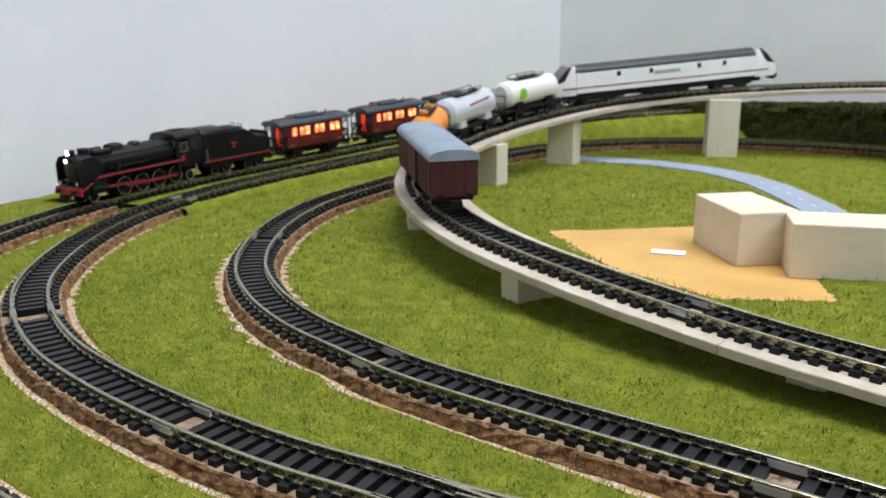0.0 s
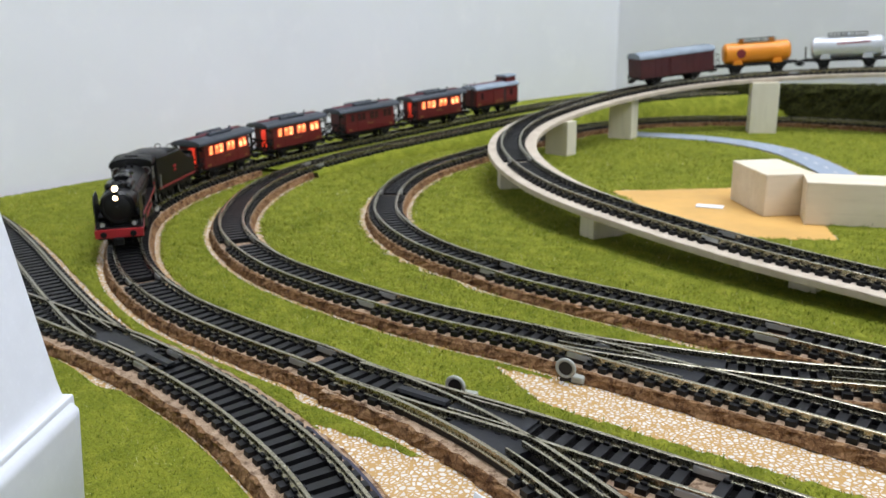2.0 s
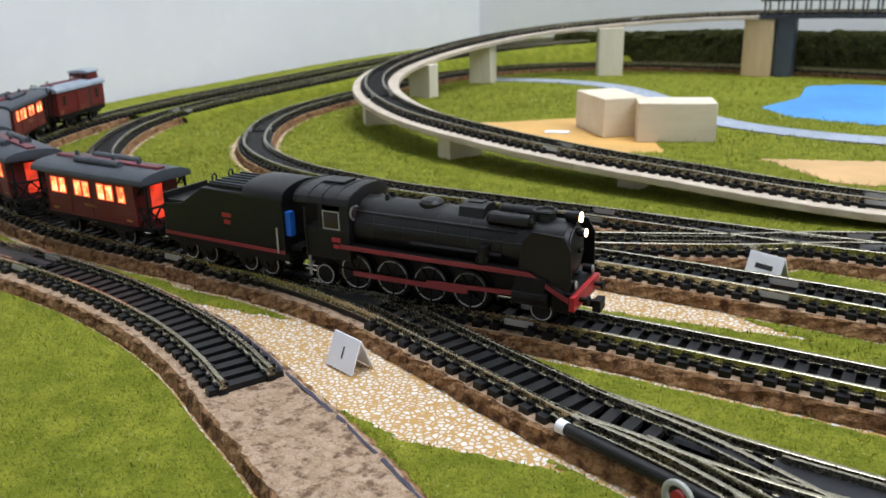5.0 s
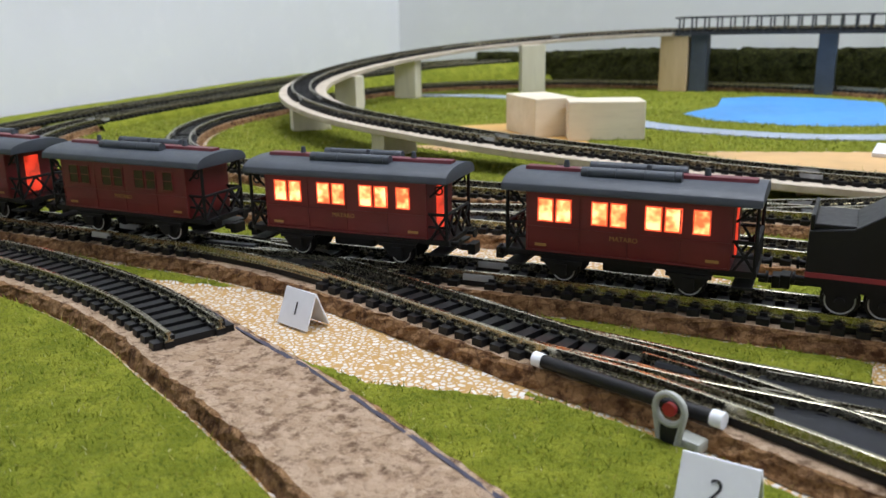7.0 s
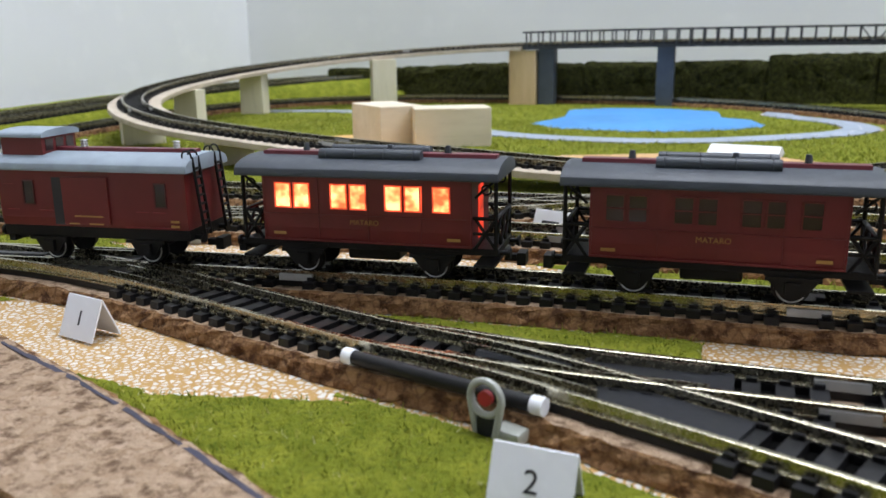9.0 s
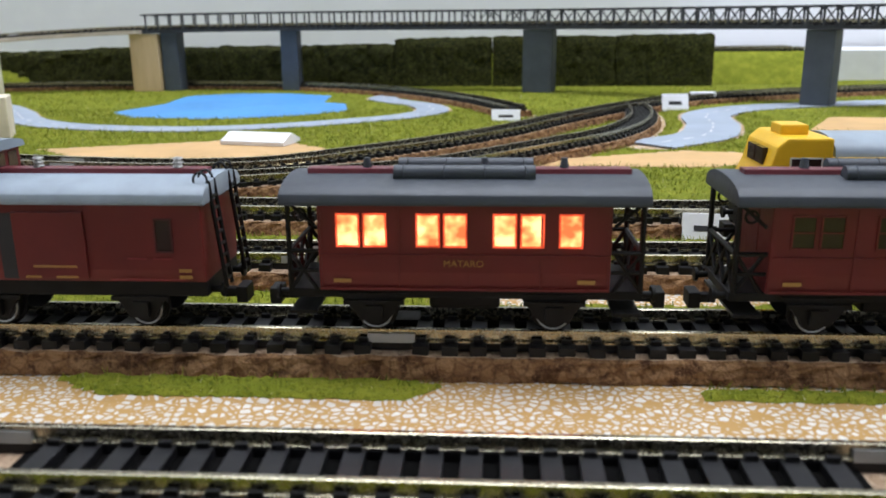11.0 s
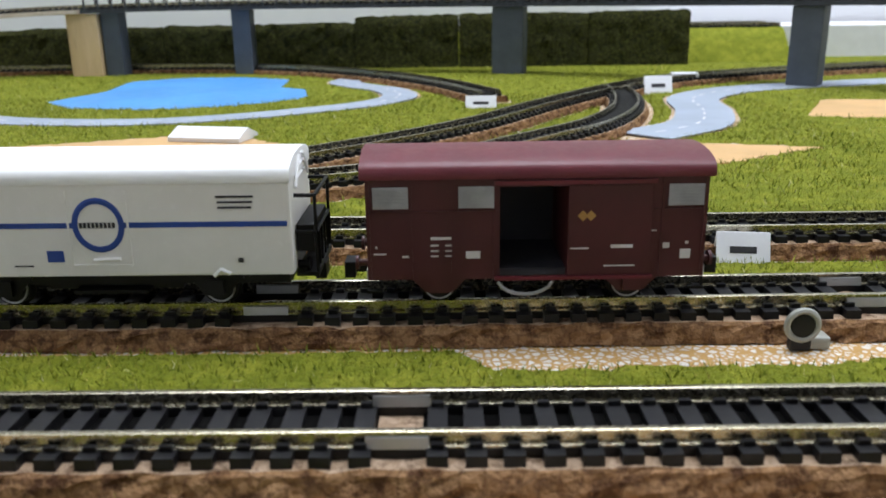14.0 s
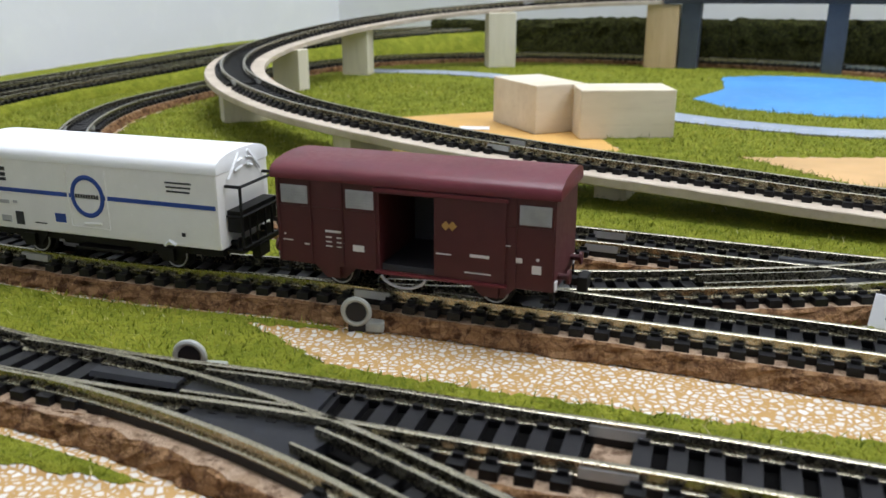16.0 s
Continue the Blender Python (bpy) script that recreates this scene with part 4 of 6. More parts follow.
# ---------------- blocks, cards and odds and ends ----------------
def wood_block(corner, along, lx, ly, h, label):
    root = thing("wooden_block", *corner, 0.45, along)
    boxes("body", M["block"], root, (0, lx, 0, ly, 0, h), bevel=0.6)
    return tagged(root, label, "wooden block", "wooden blocks")


wood_block((-92, 286), 46, 22, 35, 18.6, "pale wooden building block on the ochre paper")
wood_block((-74, 283), 24, 35.5, 20, 18.2, "longer pale wooden building block beside another block")
bm = bmesh.new()
prism(bm, [(-8, 0), (8, 0), (8, 1.5), (0, 4.5), (-8, 1.5)], -14, 14)
lid = part("pale_card_roof", bm, M["card"])
lid.matrix_world = pose(0.069, 0.290, 0.0007, 0, 0, -12)
tagged(lid, "small pale folded card roof lying on the grass", "card")
boxes("paper_label", M["card"], None, (-6, 6, -3, 3, 0, 0.3))
bpy.data.objects["paper_label"].matrix_world = pose(-0.118, 0.290, 0.0006, 0, 0, 18)
tagged(bpy.data.objects["paper_label"], "small white paper label lying on the ochre yard", "label")


def tent_card(x, y, turn, w, h, text):
    """Folded white number card; the front face leans back to the ridge."""
    root = thing("number_card", x, y, 0, turn)
    d = h * 0.42
    tilt = math.degrees(math.atan2(h, d))
    for name, sgn in (("front_flap", -1), ("back_flap", 1)):
        bm = bmesh.new()
        box(bm, -w / 2, w / 2, 0, math.hypot(h, d), -0.15, 0.15)
        ob = part(name, bm, M["card"], root)
        ob.matrix_local = pose(0, sgn * d * MM, 0.0002, tilt if sgn < 0 else 180 - tilt, 0, 0)
        if sgn < 0 and text:
            letters("numeral", text, h * 0.38, M["ink_and_shade"], ob, pose(0, h * 0.52 * MM, 0.0002), "black printed numeral")
        elif sgn < 0:
            boxes("print", M["ink_and_shade"], ob, (-w * 0.25, w * 0.25, h * 0.4, h * 0.62, 0.15, 0.2))
    return tagged(root, "folded white card" + (" with the black numeral " + text if text else " with black print") + " on the cobbles", "number card", "number cards")


tent_card(-43.2, 31.8, -14, 8.8, 6.8, "1")
tent_card(41.5, 0.2, -6, 9.4, 6.6, "2")
tent_card(19, 129, -20, 10, 6, "")
tent_card(213, 139, -8, 10, 6, "")
tent_card(170, 368, 0, 14, 6, "")
tent_card(262, 420, 0, 14, 9, "")


def signal_box(x, y):
    root = thing("white_signal_box", x, y, 0.7)
    boxes("body", M["card"], root, (-7, 7, -4, 4, 0, 6), bevel=0.5)
    return tagged(root, "small white box beside the far tracks", "box", "white boxes")


signal_box(287, 463)


def control_case():
    root = thing("control_case", -108.4, -11.0, 0, 37)
    bm = bmesh.new()
    side_slab(bm, [(-60, 0), (0, 0), (2, 22), (-1, 25), (-1.5, 27), (-8, 66), (-12, 70), (-60, 70)], -46, 0)
    part("housing", bm, M["greybox"], root, bevel=1.2, smooth=True)
    boxes("seam", M["greybox"], root, (-59, 0.6, -46.5, 0.5, 21.5, 24.5), bevel=0.5)
    bm = bmesh.new()
    rod(bm, (-26, -20, 70), (-26, -20, 78), 9, 24, 8)
    part("knob", bm, M["ink_and_shade"], root, "black control knob", bevel=0.6)
    return tagged(root, "pale grey plastic controller case standing on the grass mat", "controller")


control_case()


# ---------------- rolling stock (x forward, z from the rail top, millimetres) ----------------
def wheelset(root, x, r=2.9, mat="under"):
    bm = bmesh.new()
    for sgn in (-1, 1):
        rod(bm, (0, sgn * 4.2, 0), (0, sgn * 5.5, 0), r, 20)
        rod(bm, (0, sgn * 3.7, 0), (0, sgn * 4.2, 0), r + 0.45, 20)
    rod(bm, (0, -4.5, 0), (0, 4.5, 0), 0.7, 8)
    w = part("wheelset", bm, M[mat], root, smooth=True)
    w.matrix_local = pose(x * MM, 0, r * MM)
    bm = bmesh.new()
    for sgn in (-1, 1):
        ring(bm, (0, sgn * 5.55, 0), (0, 1, 0), r * 0.86, 0.16, 20, 5)
    part("tyre", bm, M["joiner"], w, "bright metal tyre", smooth=True)
    return w


def coupler(root, x, sgn):
    bm = bmesh.new()
    box(bm, min(x, x + sgn * 3.2), max(x, x + sgn * 3.2), -0.8, 0.8, 3.2, 4.6)
    box(bm, min(x + sgn * 2.6, x + sgn * 4.4), max(x + sgn * 2.6, x + sgn * 4.4), -1.9, 1.9, 2.6, 5.2)
    part("coupler", bm, M["under"], root, bevel=0.2)


def buffers(root, x, sgn, mat="under", z=6.0):
    for y in (-5.2, 5.2):
        bm = bmesh.new()
        rod(bm, (x, y, z), (x + sgn * 1.6, y, z), 0.55, 10)
        rod(bm, (x + sgn * 1.6, y, z), (x + sgn * 2.1, y, z), 1.15, 14)
        part("buffer", bm, M[mat], root, smooth=True)


def axle_guards(root, xs, mat="under", y=6.9, top=6.4):
    for x in xs:
        for sgn in (-1, 1):
            bm = bmesh.new()
            side_slab(bm, [(x - 5.4, top), (x - 2.0, 2.0), (x + 2.0, 2.0), (x + 5.4, top)], sgn * y - 0.3, sgn * y + 0.3)
            box(bm, x - 1.3, x + 1.3, sgn * (y + 0.6) - 0.5, sgn * (y + 0.6) + 0.5, 2.2, 4.6)
            box(bm, x - 4.6, x + 4.6, sgn * (y + 0.55) - 0.25, sgn * (y + 0.55) + 0.25, 4.7, 5.4)
            part("axle_guard", bm, M[mat], root)


def arch(half, z0, z1, lip=0.5, n=12):
    pts = [(-half, z0)]
    for i in range(n + 1):
        a = math.pi * (1 - i / n)
        pts.append((half * math.cos(a), z0 + lip + (z1 - z0 - lip) * math.sin(a) ** 0.75))
    return pts + [(half, z0)]


def window(root, x0, x1, z0, z1, y, sgn, frame_mat, pane_mat, bars=False):
    """A proud frame with its pane set in."""
    bm = bmesh.new()
    f = 0.26
    ya, yb = sorted((sgn * y, sgn * (y + 0.22)))
    for d in ((x0 - f, x0, z0 - f, z1 + f), (x1, x1 + f, z0 - f, z1 + f), (x0, x1, z0 - f, z0), (x0, x1, z1, z1 + f)):
        box(bm, d[0], d[1], ya, yb, d[2], d[3])
    if bars:
        zm = (z0 + z1) / 2
        box(bm, x0, x1, ya, yb, zm - 0.1, zm + 0.1)
    w = part("window", bm, M[frame_mat], root)
    ya, yb = sorted((sgn * (y - 0.1), sgn * (y + 0.06)))
    boxes("pane", M[pane_mat], w, (x0, x1, ya, yb, z0, z1))


def coach(lit):
    root = thing("passenger_coach")
    boxes("underframe", M["under"], root, (-26.5, 26.5, -7, 7, 5.6, 7.0), bevel=0.2)
    bm = bmesh.new()
    prism(bm, [(-7.6, 7), (7.6, 7), (7.9, 10), (8.0, 20.4), (-8.0, 20.4), (-7.9, 10)], -21.5, 21.5)
    part("body", bm, M["crimson"], root, "crimson panelled body", bevel=0.25)
    bm = bmesh.new()
    for sgn in (-1, 1):
        for z in (12.6, 20.0, 7.4):
            a, b = sorted((sgn * 7.95, sgn * 8.15))
            box(bm, -21.4, 21.4, a, b, z - 0.18, z + 0.18)
        for x in (-21.2, -9.6, 0.7, 11.4, 21.2):
            a, b = sorted((sgn * 7.9, sgn * 8.08))
            box(bm, x - 0.15, x + 0.15, a, b, 7.4, 20)
    part("beading", bm, M["crimson"], root)
    for sgn in (-1, 1):
        for x in (15.6, 10.0, 6.0, -1.2, -5.2, -13.0, -17.0):
            window(root, x - 1.5, x + 1.5, 14.2, 18.8, 8.0, sgn, "glowframe" if lit else "crimson", "lit" if lit else "glass", bars=not lit)
        m = pose(0, sgn * 8.12 * MM, 11.4 * MM, 90, 0, 0 if sgn < 0 else 180)
        letters("lettering", "MATARO", 1.0, M["gold"], root, m, "faded gold lettering")
        for x in (-18, 18):
            a, b = sorted((sgn * 8.05, sgn * 8.12))
            boxes("lettering", M["gold"], root, (x - 1.3, x + 1.3, a, b, 8.4, 9.0))
    bm = bmesh.new()
    prism(bm, arch(9.3, 20.4, 23.8, 0.5), -26.8, 26.8)
    roof = part("roof", bm, M["roofgrey"], root, "dark blue-grey arched roof", bevel=0.15, smooth=True)
    bm = bmesh.new()
    prism(bm, [(-1.6, 23.4), (1.6, 23.4), (1.3, 24.5), (-1.3, 24.5)], -24, 25)
    part("ridge_board", bm, M["maroon_roof"], roof, "red ridge board", bevel=0.1)
    for y in (-3.4, 3.4):
        bm = bmesh.new()
        rod(bm, (-10.5, y, 24.2), (10.5, y, 24.2), 1.25, 12)
        for x in (-9, -3, 3, 9):
            ring(bm, (x, y, 24.2), (1, 0, 0), 1.28, 0.12, 12, 4)
        part("gas_cylinder", bm, M["roofgrey"], roof, smooth=True)
    for x in (-15, 15, 3):
        bm = bmesh.new()
        rod(bm, (x, 0, 24.3), (x, 0, 26.0), 0.75, 10, 0.5)
        part("vent", bm, M["roofgrey"], roof)
    for e in (-1, 1):
        for y in (-7.2, 7.2):
            bm = bmesh.new()
            rod(bm, (e * 26, y, 7), (e * 26, y, 20.6), 0.42, 6)
            part("roof_post", bm, M["under"], root)
        bm = bmesh.new()
        rod(bm, (e * 26, -7.2, 13), (e * 26, 7.2, 13), 0.4, 6)
        for y in (-7.2, -2.4, 2.4):
            rod(bm, (e * 26, y, 7), (e * 26, y + 4.8, 13), 0.34, 6)
            rod(bm, (e * 26, y + 4.8, 7), (e * 26, y, 13), 0.34, 6)
        part("end_railing", bm, M["under"], root, "black lattice end railing")
        for y in (-7.2, 7.2):
            bm = bmesh.new()
            rod(bm, (e * 21.6, y, 13), (e * 26, y, 13), 0.4, 6)
            rod(bm, (e * 21.6, y, 10), (e * 26, y, 10), 0.34, 6)
            rod(bm, (e * 22.0, y, 7), (e * 26, y, 13), 0.34, 6)
            rod(bm, (e * 26.0, y, 7), (e * 22, y, 13), 0.34, 6)
            part("side_railing", bm, M["under"], root, "black lattice side railing")
            bm = bmesh.new()
            ring(bm, (e * 24.2, y, 18.6), (0, 1, 0), 0.9, 0.22, 12, 5)
            rod(bm, (e * 22.0, y, 17), (e * 25.8, y, 20.4), 0.3, 6)
            part("scroll_bracket", bm, M["under"], root)
        bm = bmesh.new()
        a, b = sorted((e * 21.45, e * 21.6))
        box(bm, a, b, -2.2, 2.2, 8, 18.6)
        part("end_door", bm, M["door_glow"] if lit else M["crimson"], root, "end door with an added red glow" if lit else "")
        boxes("step", M["under"], root, (min(e * 22, e * 26), max(e * 22, e * 26), -8.6, 8.6, 3.6, 4.1))
        coupler(root, e * 26.5, e)
        buffers(root, e * 26.5, e)
    axle_guards(root, (-13.5, 13.5))
    boxes("tank", M["under"], root, (-5.5, 5.5, -3.5, 3.5, 2.6, 5.6), bevel=0.8)
    for x in (-13.5, 13.5):
        wheelset(root, x)
    return tagged(root, "crimson two-axle passenger coach with " + ("glowing lit windows" if lit else "dark windows") + " and open end platforms", "coach", "coaches of the steam train")


def luggage_van():
    root = thing("luggage_van")
    boxes("underframe", M["under"], root, (-23, 23, -7.4, 7.4, 5.4, 7.8), bevel=0.2)
    bm = bmesh.new()
    prism(bm, [(-7.6, 7.7), (7.6, 7.7), (7.9, 9.6), (8, 19.6), (-8, 19.6), (-7.9, 9.6)], -23, 23)
    part("body", bm, M["crimson"], root, "crimson planked body", bevel=0.25)
    bm = bmesh.new()
    prism(bm, arch(9.0, 19.6, 22.9, 0.5), -24, 24)
    roof = part("roof", bm, M["roofpale"], root, "pale blue-grey arched roof", bevel=0.15, smooth=True)
    bm = bmesh.new()
    prism(bm, [(-1.4, 22.6), (1.4, 22.6), (1.2, 23.6), (-1.2, 23.6)], -12.4, 22)
    part("ridge_board", bm, M["maroon_roof"], roof, "red ridge board", bevel=0.1)
    bm = bmesh.new()
    box(bm, -22.8, -12.4, -5.6, 5.6, 21.4, 26.2)
    cup = part("cupola", bm, M["crimson"], root, "raised lookout cupola", bevel=0.2)
    bm = bmesh.new()
    prism(bm, arch(6.3, 26.1, 27.7, 0.4), -23.4, -11.8)
    part("cupola_roof", bm, M["roofpale"], cup, smooth=True)
    for y in (-3.4, 0, 3.4):
        boxes("cupola_window", M["glass"], cup, (-12.45, -12.3, y - 1.2, y + 1.2, 23.2, 25.6))
    for sgn in (-1, 1):
        for x in (-15.2, -1.7, 17.0):
            window(root, x - 1.15, x + 1.15, 12.6, 17.2, 8.0, sgn, "maroon", "glass")
        a, b = sorted((sgn * 7.9, sgn * 8.08))
        # the body is solid here: a black strip draws the gap's shade
        boxes("door_gap_shade", M["ink_and_shade"], root, (-9.2, -6.8, a, b, 8.2, 18.2), label="black strip for the shaded gap of a half-open sliding door")
        a, b = sorted((sgn * 8.0, sgn * 8.4))
        boxes("sliding_door", M["crimson"], root, (-6.7, 4.6, a, b, 8.4, 18.4), bevel=0.12)
        bm = bmesh.new()
        a, b = sorted((sgn * 8.05, sgn * 8.16))
        for x0, x1, z in ((-21, -18, 11.2), (-13, -9.5, 11.2), (11, 14, 11.4), (15, 18, 11.4), (8, 20, 8.2), (-21.5, -19, 16.6)):
            box(bm, x0, x1, a, b, z - 0.09, z + 0.09)
        part("beading", bm, M["lining"], root)
        bm = bmesh.new()
        a, b = sorted((sgn * 8.06, sgn * 8.46))
        for x0, x1, z in ((-4, 3, 10.2), (-5.5, -3, 8.6), (-0.5, 3, 8.6)):
            box(bm, x0, x1, a, b, z - 0.16, z + 0.16)
        for x0, x1, z in ((19, 21, 9.6), (19, 21, 8.6)):
            a, b = sorted((sgn * 8.0, sgn * 8.1))
            box(bm, x0, x1, a, b, z - 0.25, z + 0.25)
        part("lettering", bm, M["gold"], root)
    for y in (-4.6, 4.6):
        bm = bmesh.new()
        for o in (-1.2, 1.2):
            rod(bm, (25.6, y + o, 6.5), (23.8, y + o, 22.6), 0.36, 6)
        for k in range(8):
            z = 7.6 + k * 1.8
            x = 25.6 - (z - 6.5) / 16.1 * 1.8
            rod(bm, (x, y - 1.2, z), (x, y + 1.2, z), 0.28, 6)
        for o in (-1.2, 1.2):
            ring(bm, (22.6, y + o, 22.7), (0, 1, 0), 1.1, 0.2, 14, 5)
        part("ladder", bm, M["under"], root, "black end ladder")
    for x in (-6, 17):
        bm = bmesh.new()
        rod(bm, (x, 0, 23.4), (x, 0, 25.2), 0.8, 10, 0.45)
        for z in (23.8, 24.4, 25.0):
            ring(bm, (x, 0, z), (0, 0, 1), 0.75, 0.14, 10, 4)
        part("vent", bm, M["joiner"], roof)
    for e in (-1, 1):
        coupler(root, e * 23, e)
        buffers(root, e * 23, e)
    axle_guards(root, (-12, 12), top=7.2)
    for x in (-12, 12):
        wheelset(root, x)
    return tagged(root, "crimson luggage van with a pale roof, lookout cupola and black ladders", "railway van")


def steam_loco():
    root = thing("steam_locomotive")
    B, K = M["blackbody"], M["under"]
    bm = bmesh.new()
    rod(bm, (-14, 0, 15.7), (4, 0, 15.7), 6.7, 32, 6.5)
    rod(bm, (4, 0, 15.7), (28, 0, 15.5), 6.5, 32, 6.1)
    part("boiler", bm, B, root, "satin black boiler", smooth=True)
    bm = bmesh.new()
    rod(bm, (28, 0, 15.4), (37.6, 0, 15.4), 6.35, 32)
    part("smokebox", bm, B, root, smooth=True)
    bm = bmesh.new()
    rod(bm, (37.6, 0, 15.4), (38.4, 0, 15.4), 6.2, 28, 5.6)
    rod(bm, (38.4, 0, 15.4), (39.2, 0, 15.4), 4.9, 28, 3.4)
    ring(bm, (38.5, 0, 15.4), (1, 0, 0), 5.0, 0.22, 24, 5)
    rod(bm, (39.1, 0, 15.4), (39.9, 0, 15.4), 0.7, 10)
    part("smokebox_door", bm, B, root, smooth=True)
    for x in (-8, 0, 8, 16, 24):
        bm = bmesh.new()
        ring(bm, (x, 0, 15.6), (1, 0, 0), 6.6 - 0.012 * (x + 8), 0.14, 32, 4)
        part("boiler_band", bm, B, root)
    # low steam dome, sand box, preheaters and chimney along the top
    bm = bmesh.new()
    for r0, r1, z0, z1 in ((3.0, 2.9, 21.2, 22.4), (2.9, 2.2, 22.4, 23.1), (2.2, 0.6, 23.1, 23.4)):
        rod(bm, (4, 0, z0), (4, 0, z1), r0, 20, r1)
    part("steam_dome", bm, B, root, smooth=True)
    bm = bmesh.new()
    prism(bm, [(-3.6, 20.6), (3.6, 20.6), (3.0, 23.0), (1.6, 23.6), (-1.6, 23.6), (-3.0, 23.0)], 12.4, 18.6)
    box(bm, 13.6, 17.4, -1.2, 1.2, 23.4, 23.9)
    part("sand_box", bm, B, root, bevel=0.3)
    for sgn in (-1, 1):
        bm = bmesh.new()
        rod(bm, (20.2, sgn * 3.5, 21.4), (29.6, sgn * 3.5, 21.4), 1.5, 16)
        rod(bm, (19.6, sgn * 3.5, 21.4), (20.2, sgn * 3.5, 21.4), 0.8, 14, 1.5)
        rod(bm, (29.6, sgn * 3.5, 21.4), (30.4, sgn * 3.5, 21.2), 1.5, 14, 0.7)
        part("preheater", bm, B, root, smooth=True)
    bm = bmesh.new()
    rod(bm, (31.5, 0, 20.8), (31.5, 0, 23.2), 2.5, 22, 2.3)
    ring(bm, (31.5, 0, 23.3), (0, 0, 1), 2.3, 0.4, 22, 6)
    part("chimney", bm, B, root, smooth=True)
    for y in (-1.3, 1.3):
        bm = bmesh.new()
        rod(bm, (-7, y, 21.8), (-7, y, 23.4), 0.7, 10, 0.5)
        part("safety_valve", bm, B, root)
    for sgn in (-1, 1):
        bm = bmesh.new()
        rod(bm, (-12, sgn * 7.0, 17.6), (34, sgn * 6.8, 17.2), 0.2, 6)
        for x in range(-10, 34, 8):
            rod(bm, (x, sgn * 6.2, 17.3), (x, sgn * 7.05, 17.4), 0.2, 5)
        part("handrail", bm, B, root)
        bm = bmesh.new()
        rod(bm, (-13, sgn * 5.3, 19.6), (27, sgn * 5.0, 19.2), 0.42, 8)
        rod(bm, (2, sgn * 6.6, 14.2), (24, sgn * 6.3, 14.0), 0.5, 8)
        part("boiler_pipe", bm, B, root)
        bm = bmesh.new()
        rod(bm, (20, sgn * 6.9, 12.0), (20, sgn * 6.9, 16.0), 1.3, 12)
        box(bm, 18.6, 21.4, sgn * 6.9 - 0.9, sgn * 6.9 + 0.9, 12, 13.4)
        part("air_pump", bm, B, root, smooth=True)
    # smoke deflectors
    for sgn in (-1, 1):
        bm = bmesh.new()
        side_slab(bm, [(28.6, 11.8), (33, 11.8), (39.6, 8.4), (40.4, 9.6), (40.2, 17.6), (38.6, 20.4), (31.6, 20.8), (29.6, 18.6)], sgn * 7.9 - 0.22, sgn * 7.9 + 0.22)
        part("smoke_deflector", bm, B, root, bevel=0.1)
    # running boards with red edge
    for sgn in (-1, 1):
        a, b = sorted((sgn * 5.5, sgn * 8.6))
        boxes("running_board", B, root, (-16, 31, a, b, 11.2, 12.0))
        a, b = sorted((sgn * 8.55, sgn * 8.75))
        bm = bmesh.new()
        side_slab(bm, [(-16, 11.0), (31, 11.0), (40.0, 6.4), (40.0, 7.4), (31.3, 12.0), (-16, 12.0)], a, b)
        part("red_edge", bm, M["lining"], root, "red valance line")
        bm = bmesh.new()
        side_slab(bm, [(30.5, 11.8), (31.3, 11.8), (40.5, 7.0), (40.5, 5.8)], min(sgn * 4, sgn * 8.5), max(sgn * 4, sgn * 8.5))
        part("front_step", bm, B, root)
    # cab
    bm = bmesh.new()
    box(bm, -26.4, -13.6, -8.2, 8.2, 8, 15.2)
    box(bm, -16.2, -13.6, -8.2, 8.2, 15.1, 21.6)
    box(bm, -22.2, -20.8, -8.2, 8.2, 15.1, 21.6)
    cab = part("cab", bm, B, root, "black cab", bevel=0.25)
    bm = bmesh.new()
    prism(bm, arch(8.8, 21.2, 25.0, 0.6), -28.6, -13.0)
    roof = part("cab_roof", bm, B, root, smooth=True, bevel=0.15)
    for x in (-28.2, -24.5, -20.5, -16.8, -13.4):
        bm = bmesh.new()
        prism(bm, arch(8.88, 21.3, 25.12, 0.6), x - 0.22, x + 0.22)
        part("roof_rib", bm, B, roof)
    boxes("roof_hatch", B, roof, (-24, -18, -2.6, 2.6, 24.6, 25.5), bevel=0.2)
    for sgn in (-1, 1):
        window(cab, -20.6, -16.4, 15.6, 19.6, 8.15, sgn, "joiner", "glass")
        bm = bmesh.new()
        rod(bm, (-13.55, sgn * 5.9, 19.4), (-13.2, sgn * 5.9, 19.4), 1.9, 16)
        port = part("front_window", bm, M["joiner"], cab, smooth=True)
        bm = bmesh.new()
        rod(bm, (-13.25, sgn * 5.9, 19.4), (-13.12, sgn * 5.9, 19.4), 1.5, 16)
        part("pane", bm, M["glass"], port)
        a, b = sorted((sgn * 8.2, sgn * 8.32))
        boxes("number_plate", M["red"], cab, (-18.6, -16.2, a, b, 12.4, 13.4), label="small red plate")
        boxes("number_plate", M["red"], cab, (-18.2, -16.6, a, b, 10.8, 11.7), label="small red plate")
        bm = bmesh.new()
        rod(bm, (-25.8, sgn * 8.5, 8), (-25.8, sgn * 8.5, 20), 0.22, 6)
        part("grab_rail", bm, B, cab)
    # chassis, cylinders, buffer beam
    boxes("frame", K, root, (-26, 37, -3.4, 3.4, 3.6, 11.2))
    for sgn in (-1, 1):
        bm = bmesh.new()
        rod(bm, (27.5, sgn * 6.9, 6.4), (35.5, sgn * 6.9, 6.4), 2.3, 16)
        rod(bm, (28, sgn * 6.9, 9.8), (35, sgn * 6.9, 9.8), 1.3, 14)
